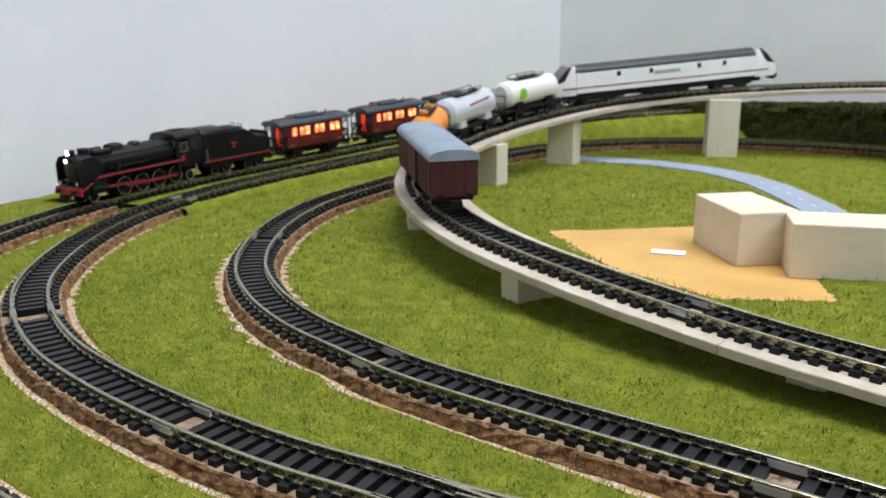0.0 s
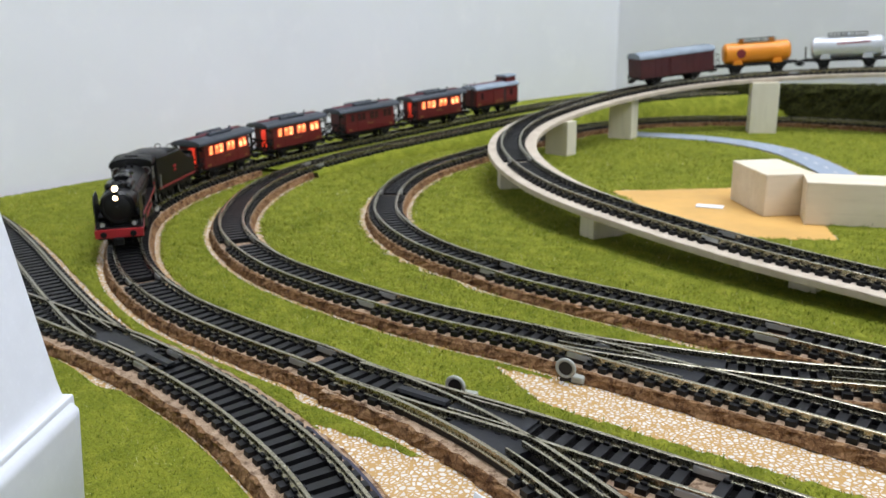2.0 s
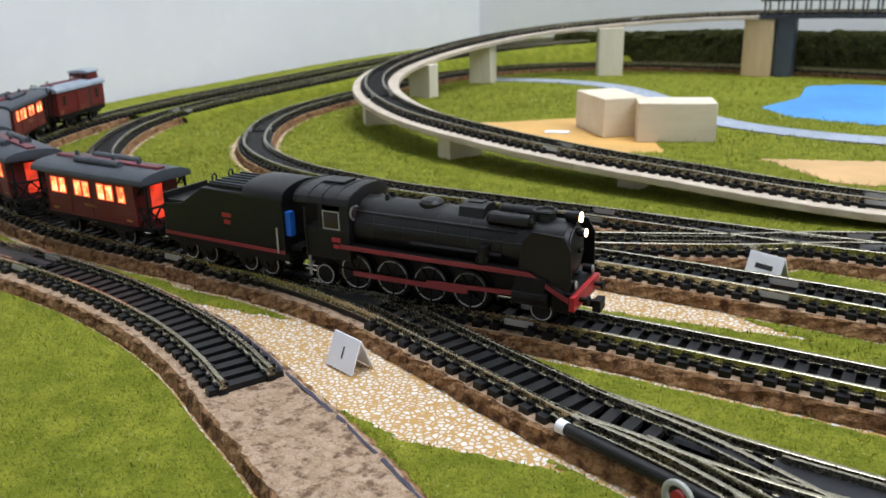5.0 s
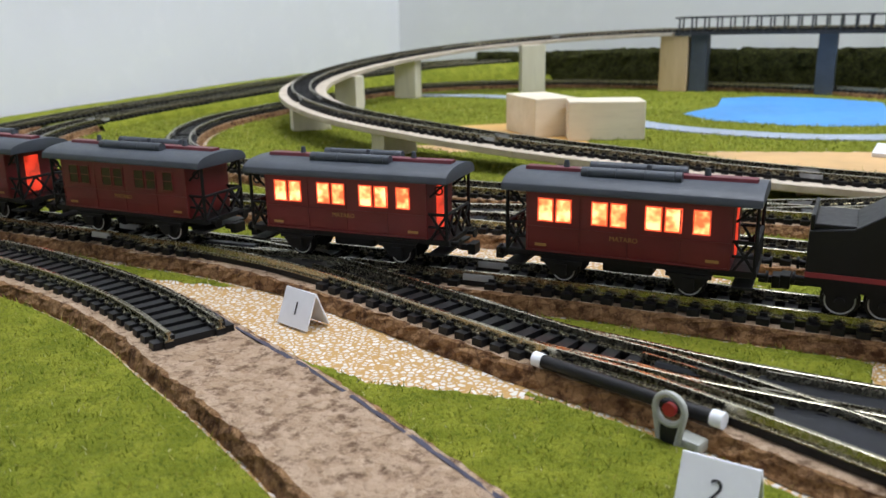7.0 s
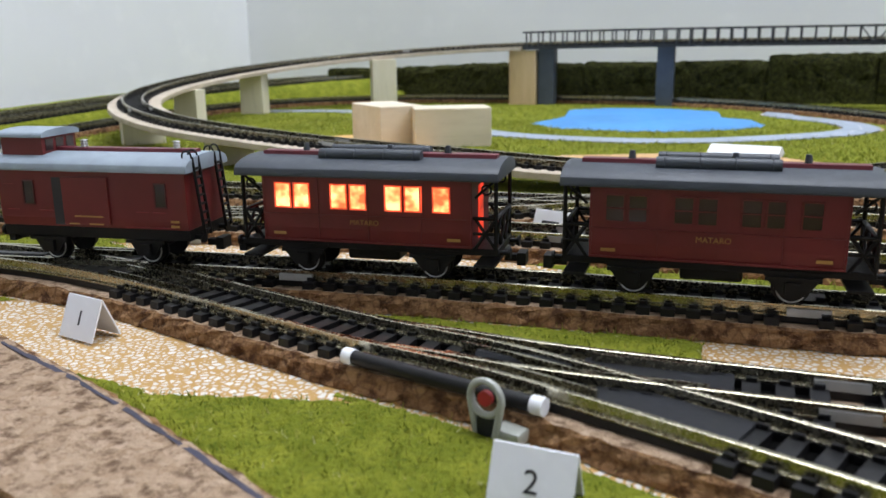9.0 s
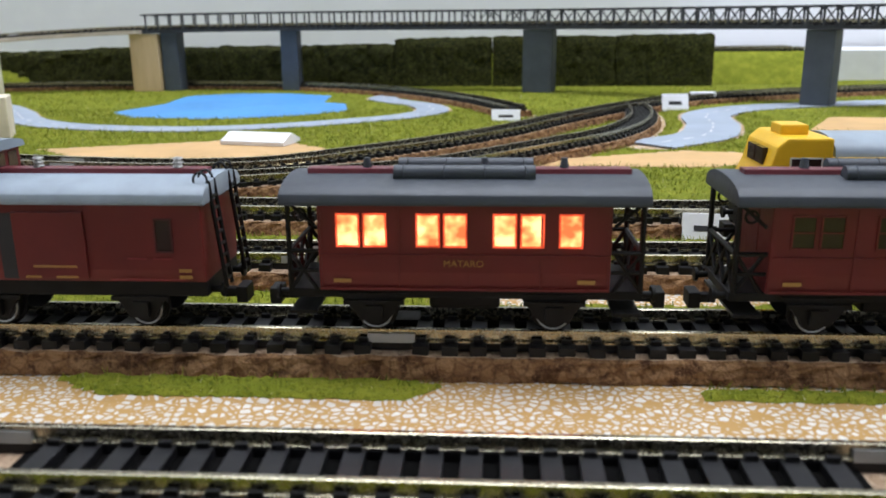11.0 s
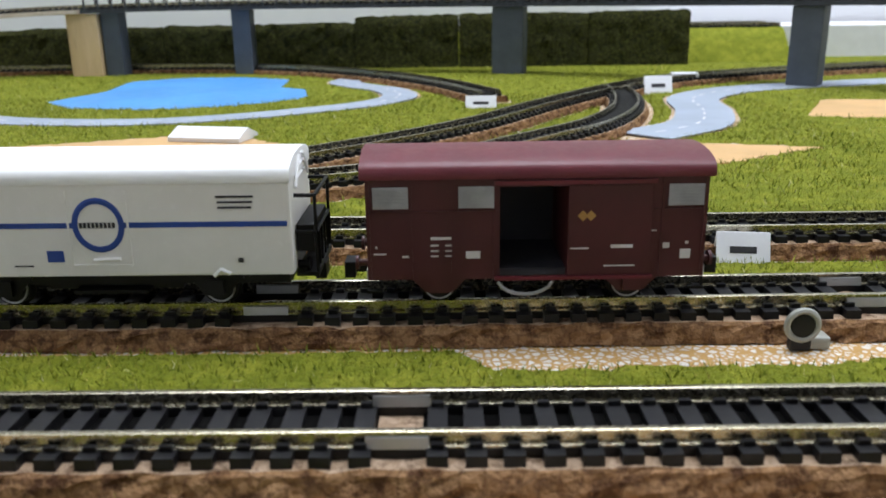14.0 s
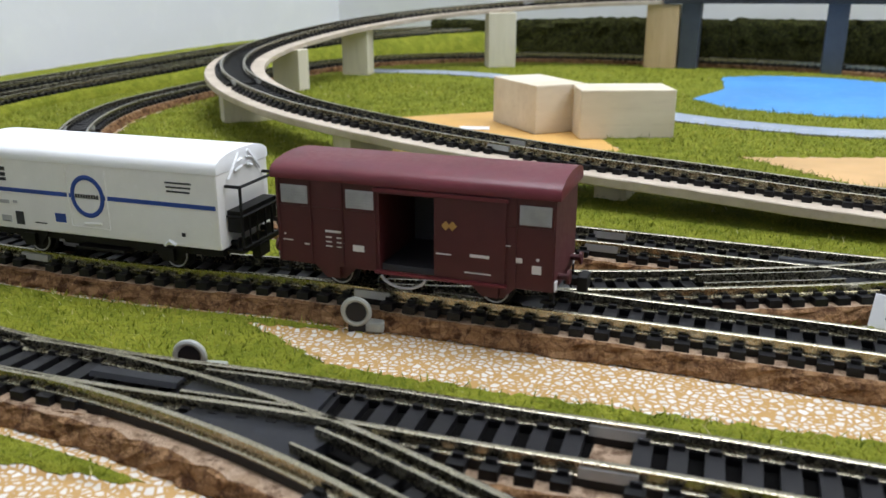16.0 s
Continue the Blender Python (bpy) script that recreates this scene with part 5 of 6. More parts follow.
        box(bm, 28, 35, sgn * 6.9 - 1.9, sgn * 6.9 + 1.9, 6, 11)
        part("cylinder", bm, K, root, bevel=0.1)
    bm = bmesh.new()
    box(bm, 40.2, 41.4, -8.6, 8.6, 4.6, 7.8)
    part("buffer_beam", bm, M["red"], root, "bright red buffer beam", bevel=0.15)
    boxes("pilot", B, root, (36, 40.4, -7.8, 7.8, 3.8, 8.2), bevel=0.2)
    buffers(root, 41.4, 1, z=6.4)
    coupler(root, 40.5, 1)
    for y, z in ((0, 19.4), (-5.6, 9.6), (5.6, 9.6)):
        bm = bmesh.new()
        rod(bm, (38.6, y, z), (40.6, y, z), 1.0, 14)
        lamp = part("lamp_body", bm, B, root, smooth=True)
        bm = bmesh.new()
        rod(bm, (40.6, y, z), (40.85, y, z), 0.85, 14)
        part("lamp_lens", bm, M["lamp"] if z > 12 else M["joiner"], lamp, "glowing warm white headlamp" if z > 12 else "unlit silver lamp lens")
    bm = bmesh.new()
    rod(bm, (36.4, 0, 22.7), (39.4, 0, 22.7), 1.2, 14)
    box(bm, 36.6, 38.6, -0.6, 0.6, 20.8, 22.4)
    lamp = part("lamp_body", bm, B, root, smooth=True)
    bm = bmesh.new()
    rod(bm, (39.4, 0, 22.7), (39.7, 0, 22.7), 1.05, 14)
    part("lamp_lens", bm, M["lamp"], lamp, "glowing warm white headlamp")
    drivers = []
    for x in (-14, -4, 6, 16):
        w = wheelset(root, x, 4.6)
        for sgn in (-1, 1):
            bm = bmesh.new()
            for k in range(7):
                a = 2 * math.pi * k / 7
                rod(bm, (0, sgn * 5.7, 0), (4.0 * math.cos(a), sgn * 5.7, 4.0 * math.sin(a)), 0.25, 5)
            rod(bm, (1.8, sgn * 5.4, 0), (1.8, sgn * 6.6, 0), 0.5, 8)
            part("spokes", bm, M["under"], w)
        drivers.append(w)
    wheelset(root, 33, 2.7)
    wheelset(root, -23, 2.7)
    for sgn in (-1, 1):
        bm = bmesh.new()
        side_slab(bm, [(-14, 4.0), (16, 4.0), (16, 5.2), (-14, 5.2)], sgn * 6.6 - 0.25, sgn * 6.6 + 0.25)
        side_slab(bm, [(6, 5.0), (28, 5.8), (28, 6.8), (6, 6.0)], sgn * 7.1 - 0.25, sgn * 7.1 + 0.25)
        part("coupling_rod", bm, M["lining"], root, "dull red coupling rods")
        boxes("hose", M["joiner"], root, (-26, -25.5, sgn * 7.6 - 0.25, sgn * 7.6 + 0.25, 3, 8))
    tagged(root, "black steam locomotive with red buffer beam and glowing headlamps", "locomotive")
    return root, drivers


def tender():
    root = thing("tender")
    B = M["blackbody"]
    boxes("underframe", M["under"], root, (-21, 21, -7.4, 7.4, 5.4, 7.6))
    bm = bmesh.new()
    side_slab(bm, [(-21, 7.4), (20.5, 7.4), (20.5, 21.4), (-6, 21.4), (-14, 16.4), (-21, 15.6)], -8.1, 8.1)
    part("tank", bm, B, root, "black tender tank sloping down at the back", bevel=0.3)
    bm = bmesh.new()
    prism(bm, arch(8.4, 20.6, 24.6, 0.5), 8, 21)
    part("front_hood", bm, B, root, smooth=True, bevel=0.15)
    boxes("hatch", B, root, (-5.5, 7.6, -6.4, 6.4, 21.3, 22.3), bevel=0.15)
    for y in (-5.6, -3.4, -1.1, 1.1, 3.4, 5.6):
        boxes("hatch_rib", M["roofgrey"], root, (-5.2, 7.4, y - 0.22, y + 0.22, 22.25, 22.7))
    boxes("rear_deck", B, root, (-20.8, -13.6, -7.4, 7.4, 15.9, 16.8), (-20.9, -20.2, -7.8, 7.8, 15.5, 18.4), bevel=0.2)
    bm = bmesh.new()
    for y in (-3, 3):
        ring(bm, (-6.2, y, 22.6), (1, 0.4, 0), 1.3, 0.25, 14, 5)
    part("lifting_ring", bm, B, root)
    for sgn in (-1, 1):
        a, b = sorted((sgn * 8.1, sgn * 8.3))
        boxes("red_edge", M["lining"], root, (-21, 20.5, a, b, 7.3, 8.2), label="red lining")
        boxes("number_plate", M["red"], root, (0.5, 3.5, a, b, 14.6, 15.6), (1, 3, a, b, 12.8, 13.8), label="small red number plates")
        bm = bmesh.new()
        rod(bm, (18.6, sgn * 8.5, 7.5), (18.6, sgn * 8.5, 14), 0.25, 6)
        part("handrail", bm, M["joiner"], root)
        bm = bmesh.new()
        for x in (-15, -8, 6, 13):
            side_slab(bm, [(x - 3.4, 5.6), (x - 1.2, 2), (x + 1.2, 2), (x + 3.4, 5.6)], sgn * 6.6 - 0.4, sgn * 6.6 + 0.4)
            rod(bm, (x, sgn * 6.6, 3), (x, sgn * 7.6, 3), 0.9, 10)
        box(bm, -18, -5, sgn * 6.6 - 0.5, sgn * 6.6 + 0.5, 4.8, 5.8)
        box(bm, 3, 16, sgn * 6.6 - 0.5, sgn * 6.6 + 0.5, 4.8, 5.8)
        part("bogie_frame", bm, M["under"], root)
    for x in (-15, -8, 6, 13):
        wheelset(root, x, 2.9)
    coupler(root, -21, -1)
    buffers(root, -21, -1)
    boxes("drawbar", M["under"], root, (20, 27, -2, 2, 4.5, 6), (20.5, 24, -6, 6, 8, 9))
    boxes("crew_curtain", M["wagonblue"], root, (20.6, 22.2, -7.4, -5.6, 12, 18), label="bright blue sheet in the cab doorway")
    return tagged(root, "black bogie tender with red lining behind the steam locomotive", "tender")


def marks(root, name, mat, y, *rects):
    """Small flat printed rectangles on a side, both sides of a vehicle."""
    for sgn in (-1, 1):
        bm = bmesh.new()
        a, b = sorted((sgn * (y - 0.02), sgn * (y + 0.09)))
        for x0, x1, z0, z1 in rects:
            box(bm, min(x0, x1), max(x0, x1), a, b, z0, z1)
        part(name, bm, M[mat], root)


def goods_van():
    """Maroon covered van; the sliding door on one side stands half open."""
    root = thing("covered_goods_van")
    Mm = M["maroon"]
    boxes("underframe", Mm, root, (-26, 26, -7.4, 7.4, 4.2, 5.6))
    bm = bmesh.new()
    box(bm, 5.6, 26, -8.4, 8.4, 4.4, 19.6)
    box(bm, -26, -4.8, -8.4, 8.4, 4.4, 19.6)
    box(bm, -4.9, 5.7, -8.4, -7.8, 4.4, 19.6)
    box(bm, -4.9, 5.7, 7.6, 8.4, 18.2, 19.6)
    part("body", bm, Mm, root, "maroon panelled body")
    # floor and back wall coloured black for the shade behind the open door
    boxes("interior", M["ink_and_shade"], root, (-4.7, 5.5, -7.7, 7.6, 4.6, 5.7), (-4.7, 5.5, -7.75, -7.6, 5.7, 18.1), label="empty interior with its shade coloured black")
    bm = bmesh.new()
    prism(bm, arch(9.0, 19.5, 22.8, 0.7, 16), -26.8, 26.8)
    part("roof", bm, M["maroon_roof"], root, "glossy maroon round roof", bevel=0.12, smooth=True)
    for sgn in (-1, 1):
        a, b = sorted((sgn * 8.4, sgn * 8.75))
        x0 = -17.6 if sgn > 0 else -4.6
        boxes("sliding_door", Mm, root, (x0, x0 + 12.8, a, b, 4.8, 18.5), bevel=0.15)
        a, b = sorted((sgn * 8.4, sgn * 9.1))
        boxes("door_rail", M["maroon_roof"], root, (-18, 6.4, a, b, 18.6, 19.2), (-18, 6.4, a, b, 4.3, 4.8))
        bm = bmesh.new()
        a, b = sorted((sgn * 8.4, sgn * 8.62))
        for x in (-25.6, -19.2, 6.4, 12.8, 19.2, 25.6):
            box(bm, x - 0.2, x + 0.2, a, b, 4.6, 19.5)
        box(bm, 6, 26, a, b, 14.6, 14.8), box(bm, -26, -18, a, b, 14.6, 14.8)
        part("rib", bm, Mm, root)
        for x in (22.2, 9.2, -22.6):
            bm = bmesh.new()
            a, b = sorted((sgn * 8.45, sgn * 8.7))
            box(bm, x - 2.7, x + 2.7, a, b, 15.2, 18.4)
            g = part("louvre", bm, M["grille"], root, "pale louvred ventilator", bevel=0.1)
            bm = bmesh.new()
            a, b = sorted((sgn * 8.7, sgn * 8.82))
            for k in range(6):
                box(bm, x - 2.5, x + 2.5, a, b, 15.5 + k * 0.48, 15.7 + k * 0.48)
            for d in (-1, 1):
                side_slab(bm, [(x - 2.5, 16.8 - d * 1.1), (x - 2.3, 16.8 - d * 1.15), (x + 2.5, 16.8 + d * 1.1), (x + 2.3, 16.8 + d * 1.15)], a, b)
            part("slat", bm, M["grille"], g)
        bm = bmesh.new()
        for x in (-8.2, -7.0):
            a, b = sorted((sgn * 8.72, sgn * 8.86))
            side_slab(bm, [(x - 0.8, 13.9), (x, 13.1), (x + 0.8, 13.9), (x, 14.7)], a, b)
        part("emblem", bm, M["gold"], root, "two small yellow diamonds")
    marks(root, "lettering", "marks", 8.42, (13, 16.2, 10.5, 10.9), (15, 16.2, 9.5, 9.75), (12.6, 14, 9.5, 9.75), (15, 16.2, 8.7, 8.9), (12.6, 14, 8.7, 8.9), (15, 16.2, 7.9, 8.1), (12.6, 14, 7.9, 8.1), (8.6, 10.8, 7.6, 8.7), (23, 25, 8.3, 8.5), (19.6, 20.6, 7.8, 8.1), (24.4, 24.7, 9.3, 9.6), (-20.5, -19.2, 8.8, 9.6), (-23.8, -22.2, 7.2, 8.6), (-23.4, -22.9, 9.4, 9.8), (-16.6, -18.4, 11.4, 11.55), (-3, 4, 4.6, 4.8))
    marks(root, "lettering", "marks", 8.74, (-11.4, -14.8, 9.0, 9.5), (-10.4, -15.2, 6.2, 6.4), (-5.2, -8.0, 8.9, 9.1))
    for sgn in (-1, 1):
        bm = bmesh.new()
        prev = None
        for k in range(9):
            a = math.pi * (0.08 + 0.84 * k / 8)
            p = (1.5 + 4.4 * math.cos(a), sgn * 7.6, 4.2 - 2.6 * math.sin(a))
            if prev:
                rod(bm, prev, p, 0.28, 6)
            prev = p
        part("step_hoop", bm, M["grille"], root, "white bent step hoop")
        for x in (-25, 25):
            boxes("corner_step", M["under"], root, (x - 1.2, x + 1.2, sgn * 8 - 0.5, sgn * 8 + 0.5, 2.4, 2.8), (x - 1.1, x - 0.8, sgn * 8 - 0.3, sgn * 8 + 0.3, 2.6, 4.4))
    axle_guards(root, (-15, 15), "maroon", 7.1, 5.2)
    for x in (-15, 15):
        wheelset(root, x, 2.9)
    for e in (-1, 1):
        coupler(root, e * 26, e)
        buffers(root, e * 26, e, "maroon", 6.2)
        boxes("tail_plate", M["marks"], root, (min(e * 26, e * 26.2), max(e * 26, e * 26.2), -8.2, -6.6, 4.4, 6), (min(e * 26, e * 26.2), max(e * 26, e * 26.2), 6.6, 8.2, 4.4, 6))
    return tagged(root, "maroon covered goods van with its sliding door half open", "goods van")


def white_van():
    root = thing("refrigerator_van")
    boxes("underframe", M["under"], root, (-29, 29, -7, 7, 3.8, 5.2))
    boxes("body", M["white"], root, (-30, 30, -8.8, 8.8, 5.6, 19.5), bevel=0.35, label="off-white smooth body")
    bm = bmesh.new()
    prism(bm, arch(8.95, 19.4, 22.9, 0.9, 16), -30.2, 30.2)
    part("roof", bm, M["whiteroof"], root, "bright white round roof", bevel=0.15, smooth=True)
    for sgn in (-1, 1):
        a, b = sorted((sgn * 8.75, sgn * 8.88))
        boxes("blue_stripe", M["blue"], root, (3.6, 29.4, a, b, 13.0, 13.8), (-29.4, -3.6, a, b, 13.0, 13.8))
        bm = bmesh.new()
        ring(bm, (0, sgn * 8.85, 13.4), (0, 1, 0), 3.6, 0.5, 32, 5)
        for v in bm.verts:
            v.co.y = sgn * 8.85 + (v.co.y - sgn * 8.85) * 0.25
        part("emblem_ring", bm, M["blue"], root, "blue ring emblem")
        bm = bmesh.new()
        for k in range(9):
            x = -2.6 + k * 0.64
            box(bm, x, x + 0.42, min(sgn * 8.75, sgn * 8.9), max(sgn * 8.75, sgn * 8.9), 13.0, 13.8)
        part("emblem_print", bm, M["ink_and_shade"], root)
        bm = bmesh.new()
        for d in ((-4.8, -4.5, 7.4, 18.4), (4.5, 4.8, 7.4, 18.4), (-4.5, 4.5, 7.2, 7.5)):
            box(bm, d[0], d[1], min(sgn * 8.75, sgn * 9.0), max(sgn * 8.75, sgn * 9.0), d[2], d[3])
        rod(bm, (-3, sgn * 9.1, 8.4), (1.2, sgn * 9.1, 8.2), 0.25, 6)
        part("plug_door_frame", bm, M["white"], root)
    marks(root, "lettering", "ink_and_shade", 8.82, (20, 23, 17.1, 17.8), (20, 23, 16.0, 16.7), (20, 23, 15.1, 15.7), (-18.6, -24.4, 17.3, 17.6), (-18.8, -24.2, 16.5, 16.8), (-18.8, -24.0, 15.7, 16.0), (16.8, 18.8, 6.6, 9.2), (-21.4, -22.2, 7.6, 8.3), (22, 20.5, 7.0, 7.2), (11, 14, 7.2, 7.4))
    marks(root, "blue_label", "blue", 8.82, (6.0, 8.6, 7.9, 9.6))
    marks(root, "lettering", "grille", 8.82, (20, 22.5, 10.6, 11.3), (18, 19, 10.8, 11.3), (20, 22.5, 6.9, 8.2))
    for e in (-1, 1):
        coupler(root, e * 29.5, e)
        buffers(root, e * 30, e, "under", 6.2)
    bm = bmesh.new()
    for y in (-6.5, 6.5):
        rod(bm, (-33.4, y, 5), (-33.4, y, 17), 0.3, 6)
        rod(bm, (-30.2, y, 17.0), (-33.4, y, 17), 0.3, 6)
        rod(bm, (-30.2, y, 11.5), (-33.4, y, 11.5), 0.3, 6)
    for z in (5.6, 11.5, 17):
        rod(bm, (-33.4, -6.5, z), (-33.4, 6.5, z), 0.3, 6)
    for y in (-4, -1.5, 1.5, 4):
        rod(bm, (-33.4, y, 5.6), (-33.4, y, 11.5), 0.2, 6)
    box(bm, -33.6, -30, -7, 7, 4.8, 5.4)
    box(bm, -33.0, -30.2, -6.4, 6.4, 8.5, 12.5)
    part("brake_platform", bm, M["under"], root, "black brakeman's platform with railings")
    bm = bmesh.new()
    for sgn in (-1, 1):
        for z in (19, 20.4):
            rod(bm, (-30.3, sgn * 3, z), (-30.6, sgn * 1, z + 0.6), 0.25, 6)
        rod(bm, (-30.4, sgn * 5.5, 18), (-30.4, sgn * 1.6, 22), 0.25, 6)
    part("end_handrail", bm, M["whiteroof"], root)
    bm = bmesh.new()
    for sgn in (-1, 1):
        y = sgn * 9.0
        rod(bm, (-18.6, y, 6.6), (-17.4, y, 5.6), 0.3, 6)
        rod(bm, (-18.6, y, 6.6), (-20, y, 5.9), 0.3, 6)
    part("tie_ring", bm, M["whiteroof"], root)
    axle_guards(root, (-17, 17))
    boxes("brake_gear", M["under"], root, (-11, 11, -5, 5, 2.4, 4.2), (-6, 6, -7.4, 7.4, 2.4, 2.9))
    for x in (-17, 17):
        wheelset(root, x, 2.9)
    return tagged(root, "white refrigerator van with a blue stripe and blue ring emblem", "goods van")


def container_wagon():
    root = thing("container_wagon")
    Bl = M["wagonblue"]
    boxes("frame", Bl, root, (-34, 34, -6.4, 6.4, 6.0, 7.2), (-34, -30.4, -7.6, 7.6, 6.4, 8.6), (30.4, 34, -7.6, 7.6, 6.4, 8.6), bevel=0.2, label="bright blue wagon frame")
    for sgn in (-1, 1):
        bm = bmesh.new()
        side_slab(bm, [(-22, 6.2), (-12, 3.8), (12, 3.8), (22, 6.2)], sgn * 6.2 - 0.3, sgn * 6.2 + 0.3)
        for x in (-20, -4, 9, 20):
            box(bm, x - 1.5, x + 1.5, sgn * 7 - 0.7, sgn * 7 + 0.7, 6.2, 7.4)
        part("side_sill", bm, Bl, root)
    axle_guards(root, (-23, 23), "wagonblue", 7.0, 6.6)
    for x in (-23, 23):
        wheelset(root, x, 2.9)
    for e in (-1, 1):
        coupler(root, e * 33.5, e)
        buffers(root, e * 34, e, "wagonblue", 6.8)
    return tagged(root, "bright blue flat wagon carrying a grey container", "wagon")


def container():
    root = thing("shipping_container")
    boxes("body", M["contgrey"], root, (-30.5, 30.5, -7.8, 7.8, 7.3, 21.6), bevel=0.2, label="mid-grey container walls")
    boxes("roof", M["controof"], root, (-30.7, 30.7, -8.0, 8.0, 21.5, 22.4), bevel=0.2)
    boxes("lower_rail", M["controof"], root, (-30.7, 30.7, -8.0, 8.0, 7.2, 8.4), bevel=0.15)
    for sgn in (-1, 1):
        d = 1 if sgn > 0 else -1
        a, b = sorted((sgn * 7.8, sgn * 7.9))
        boxes("blue_square", M["skyblue"], root, (min(d * 15.2, d * 22.8), max(d * 15.2, d * 22.8), a, b, 9.8, 17.8), label="pale blue square panel")
        bm = bmesh.new()
        pts = []
        for k in range(16):
            r = 3.1 if k % 2 == 0 else 1.5
            an = 2 * math.pi * k / 16
            pts.append((d * 19 + r * math.sin(an), 13.8 + r * math.cos(an)))
        a, b = sorted((sgn * 7.9, sgn * 8.0))
        side_slab(bm, pts, a, b)
        part("star_emblem", bm, M["marks"], root, "white eight-pointed star")
        a, b = sorted((sgn * 7.8, sgn * 7.92))
        for z0, z1, n, w in ((14.4, 17.8, 6, 4.0), (10.2, 13.0, 7, 3.5)):
            for k in range(n):
                x = 10.8 - k * (29.2 / n)
                boxes("print_bar", M["ink_and_shade"], root, (min(d * x, d * (x - w)), max(d * x, d * (x - w)), a, b, z0, z1))
        bm = bmesh.new()
        for k in range(4):
            box(bm, min(d * -22, d * -26.5), max(d * -22, d * -26.5), a, b, 14.2 + k * 0.9, 14.7 + k * 0.9)
        part("small_print", bm, M["ink_and_shade"], root)
    return tagged(root, "grey shipping container with a blue star panel and black print", "container")


def diesel_yellow():
    root = thing("diesel_locomotive")
    D, Yl = M["dieselblack"], M["yellow"]
    boxes("underframe", M["under"], root, (-62, 62, -7.6, 7.6, 4.4, 7), (-20, 20, -7.2, 7.2, 1.8, 5), bevel=0.4)
    boxes("body", D, root, (-52.5, 52.5, -8.6, 8.6, 6.6, 18.3), bevel=0.3, label="charcoal engine-room body")
    bm = bmesh.new()
    prism(bm, arch(8.4, 18.4, 22.4, 0.4), -52, 52)
    part("roof", bm, M["roofpale"], root, "pale grey roof", smooth=True)
    boxes("roof_vent", M["roofgrey"], root, (-30, -12, -4, 4, 21.6, 23), (8, 26, -4, 4, 21.6, 23), bevel=0.3)
    boxes("cant_stripe", Yl, root, (-52.5, 52.5, -8.75, 8.75, 18.1, 18.9), label="yellow cantrail stripe")
    for e in (-1, 1):
        bm = bmesh.new()
        side_slab(bm, [(e * 52.4, 7.6), (e * 64.4, 7.6), (e * 65, 12.5), (e * 63.2, 16.4), (e * 62.2, 20.6), (e * 60.4, 22.2), (e * 52.4, 22.2)], -8.5, 8.5)
        cab = part("cab", bm, Yl, root, "warm yellow cab", bevel=0.45)
        boxes("headlamp_box", Yl, cab, (min(e * 55, e * 60), max(e * 55, e * 60), -3, 3, 22, 24), bevel=0.4)
        for sgn in (-1, 1):
            window(cab, min(e * 54.4, e * 59.6), max(e * 54.4, e * 59.6), 14.6, 18.6, 8.5, sgn, "marks", "glass")
            bm = bmesh.new()
            a, b = sorted((sgn * 8.5, sgn * 8.7))
            rod(bm, (e * 53.2, sgn * 8.8, 9), (e * 53.2, sgn * 8.8, 15), 0.2, 6)
            part("handrail", bm, M["under"], cab)
        bm = bmesh.new()
        for y in (-4.4, 0.4):
            box(bm, min(e * 62.5, e * 63.4), max(e * 62.5, e * 63.4), y, y + 4, 17, 20)
        part("windscreen", bm, M["glass"], cab)
        boxes("buffer_beam", M["under"], root, (min(e * 62, e * 65), max(e * 62, e * 65), -8, 8, 4.4, 7.6))
        buffers(root, e * 65, e, "under", 6)
        coupler(root, e * 64, e)
        for sgn in (-1, 1):
            bm = bmesh.new()
            side_slab(bm, [(e * 40 - 17, 5.2), (e * 40 - 14, 2.2), (e * 40 + 14, 2.2), (e * 40 + 17, 5.2)], sgn * 7.2 - 0.5, sgn * 7.2 + 0.5)
            for x in (-11, 0, 11):
                rod(bm, (e * 40 + x, sgn * 7.4, 3), (e * 40 + x, sgn * 8.3, 3), 1.5, 12)
                box(bm, e * 40 + x - 2.6, e * 40 + x + 2.6, sgn * 7.9 - 0.35, sgn * 7.9 + 0.35, 4.2, 5.4)
            part("bogie_frame", bm, M["under"], root)
        for x in (-11, 0, 11):
            wheelset(root, e * 40 + x, 3.1)
    for sgn in (-1, 1):
        d = 1 if sgn > 0 else -1
        rz = 180 if sgn > 0 else 0
        letters("numerals", "333.", 7.2, M["marks"], root, pose(d * -20 * MM, sgn * 8.66 * MM, 10.8 * MM, 90, 0, rz), "large white numerals", 0.28)
        letters("numerals", "103", 3.9, M["marks"], root, pose(d * -34.8 * MM, sgn * 8.66 * MM, 9.4 * MM, 90, 0, rz), "white numerals", 0.16)
        boxes("grille", M["under"], root, (10, 44, min(sgn * 8.6, sgn * 8.75), max(sgn * 8.6, sgn * 8.75), 13, 17.4))
    return tagged(root, "charcoal diesel locomotive with yellow cabs and large white numerals", "locomotive")


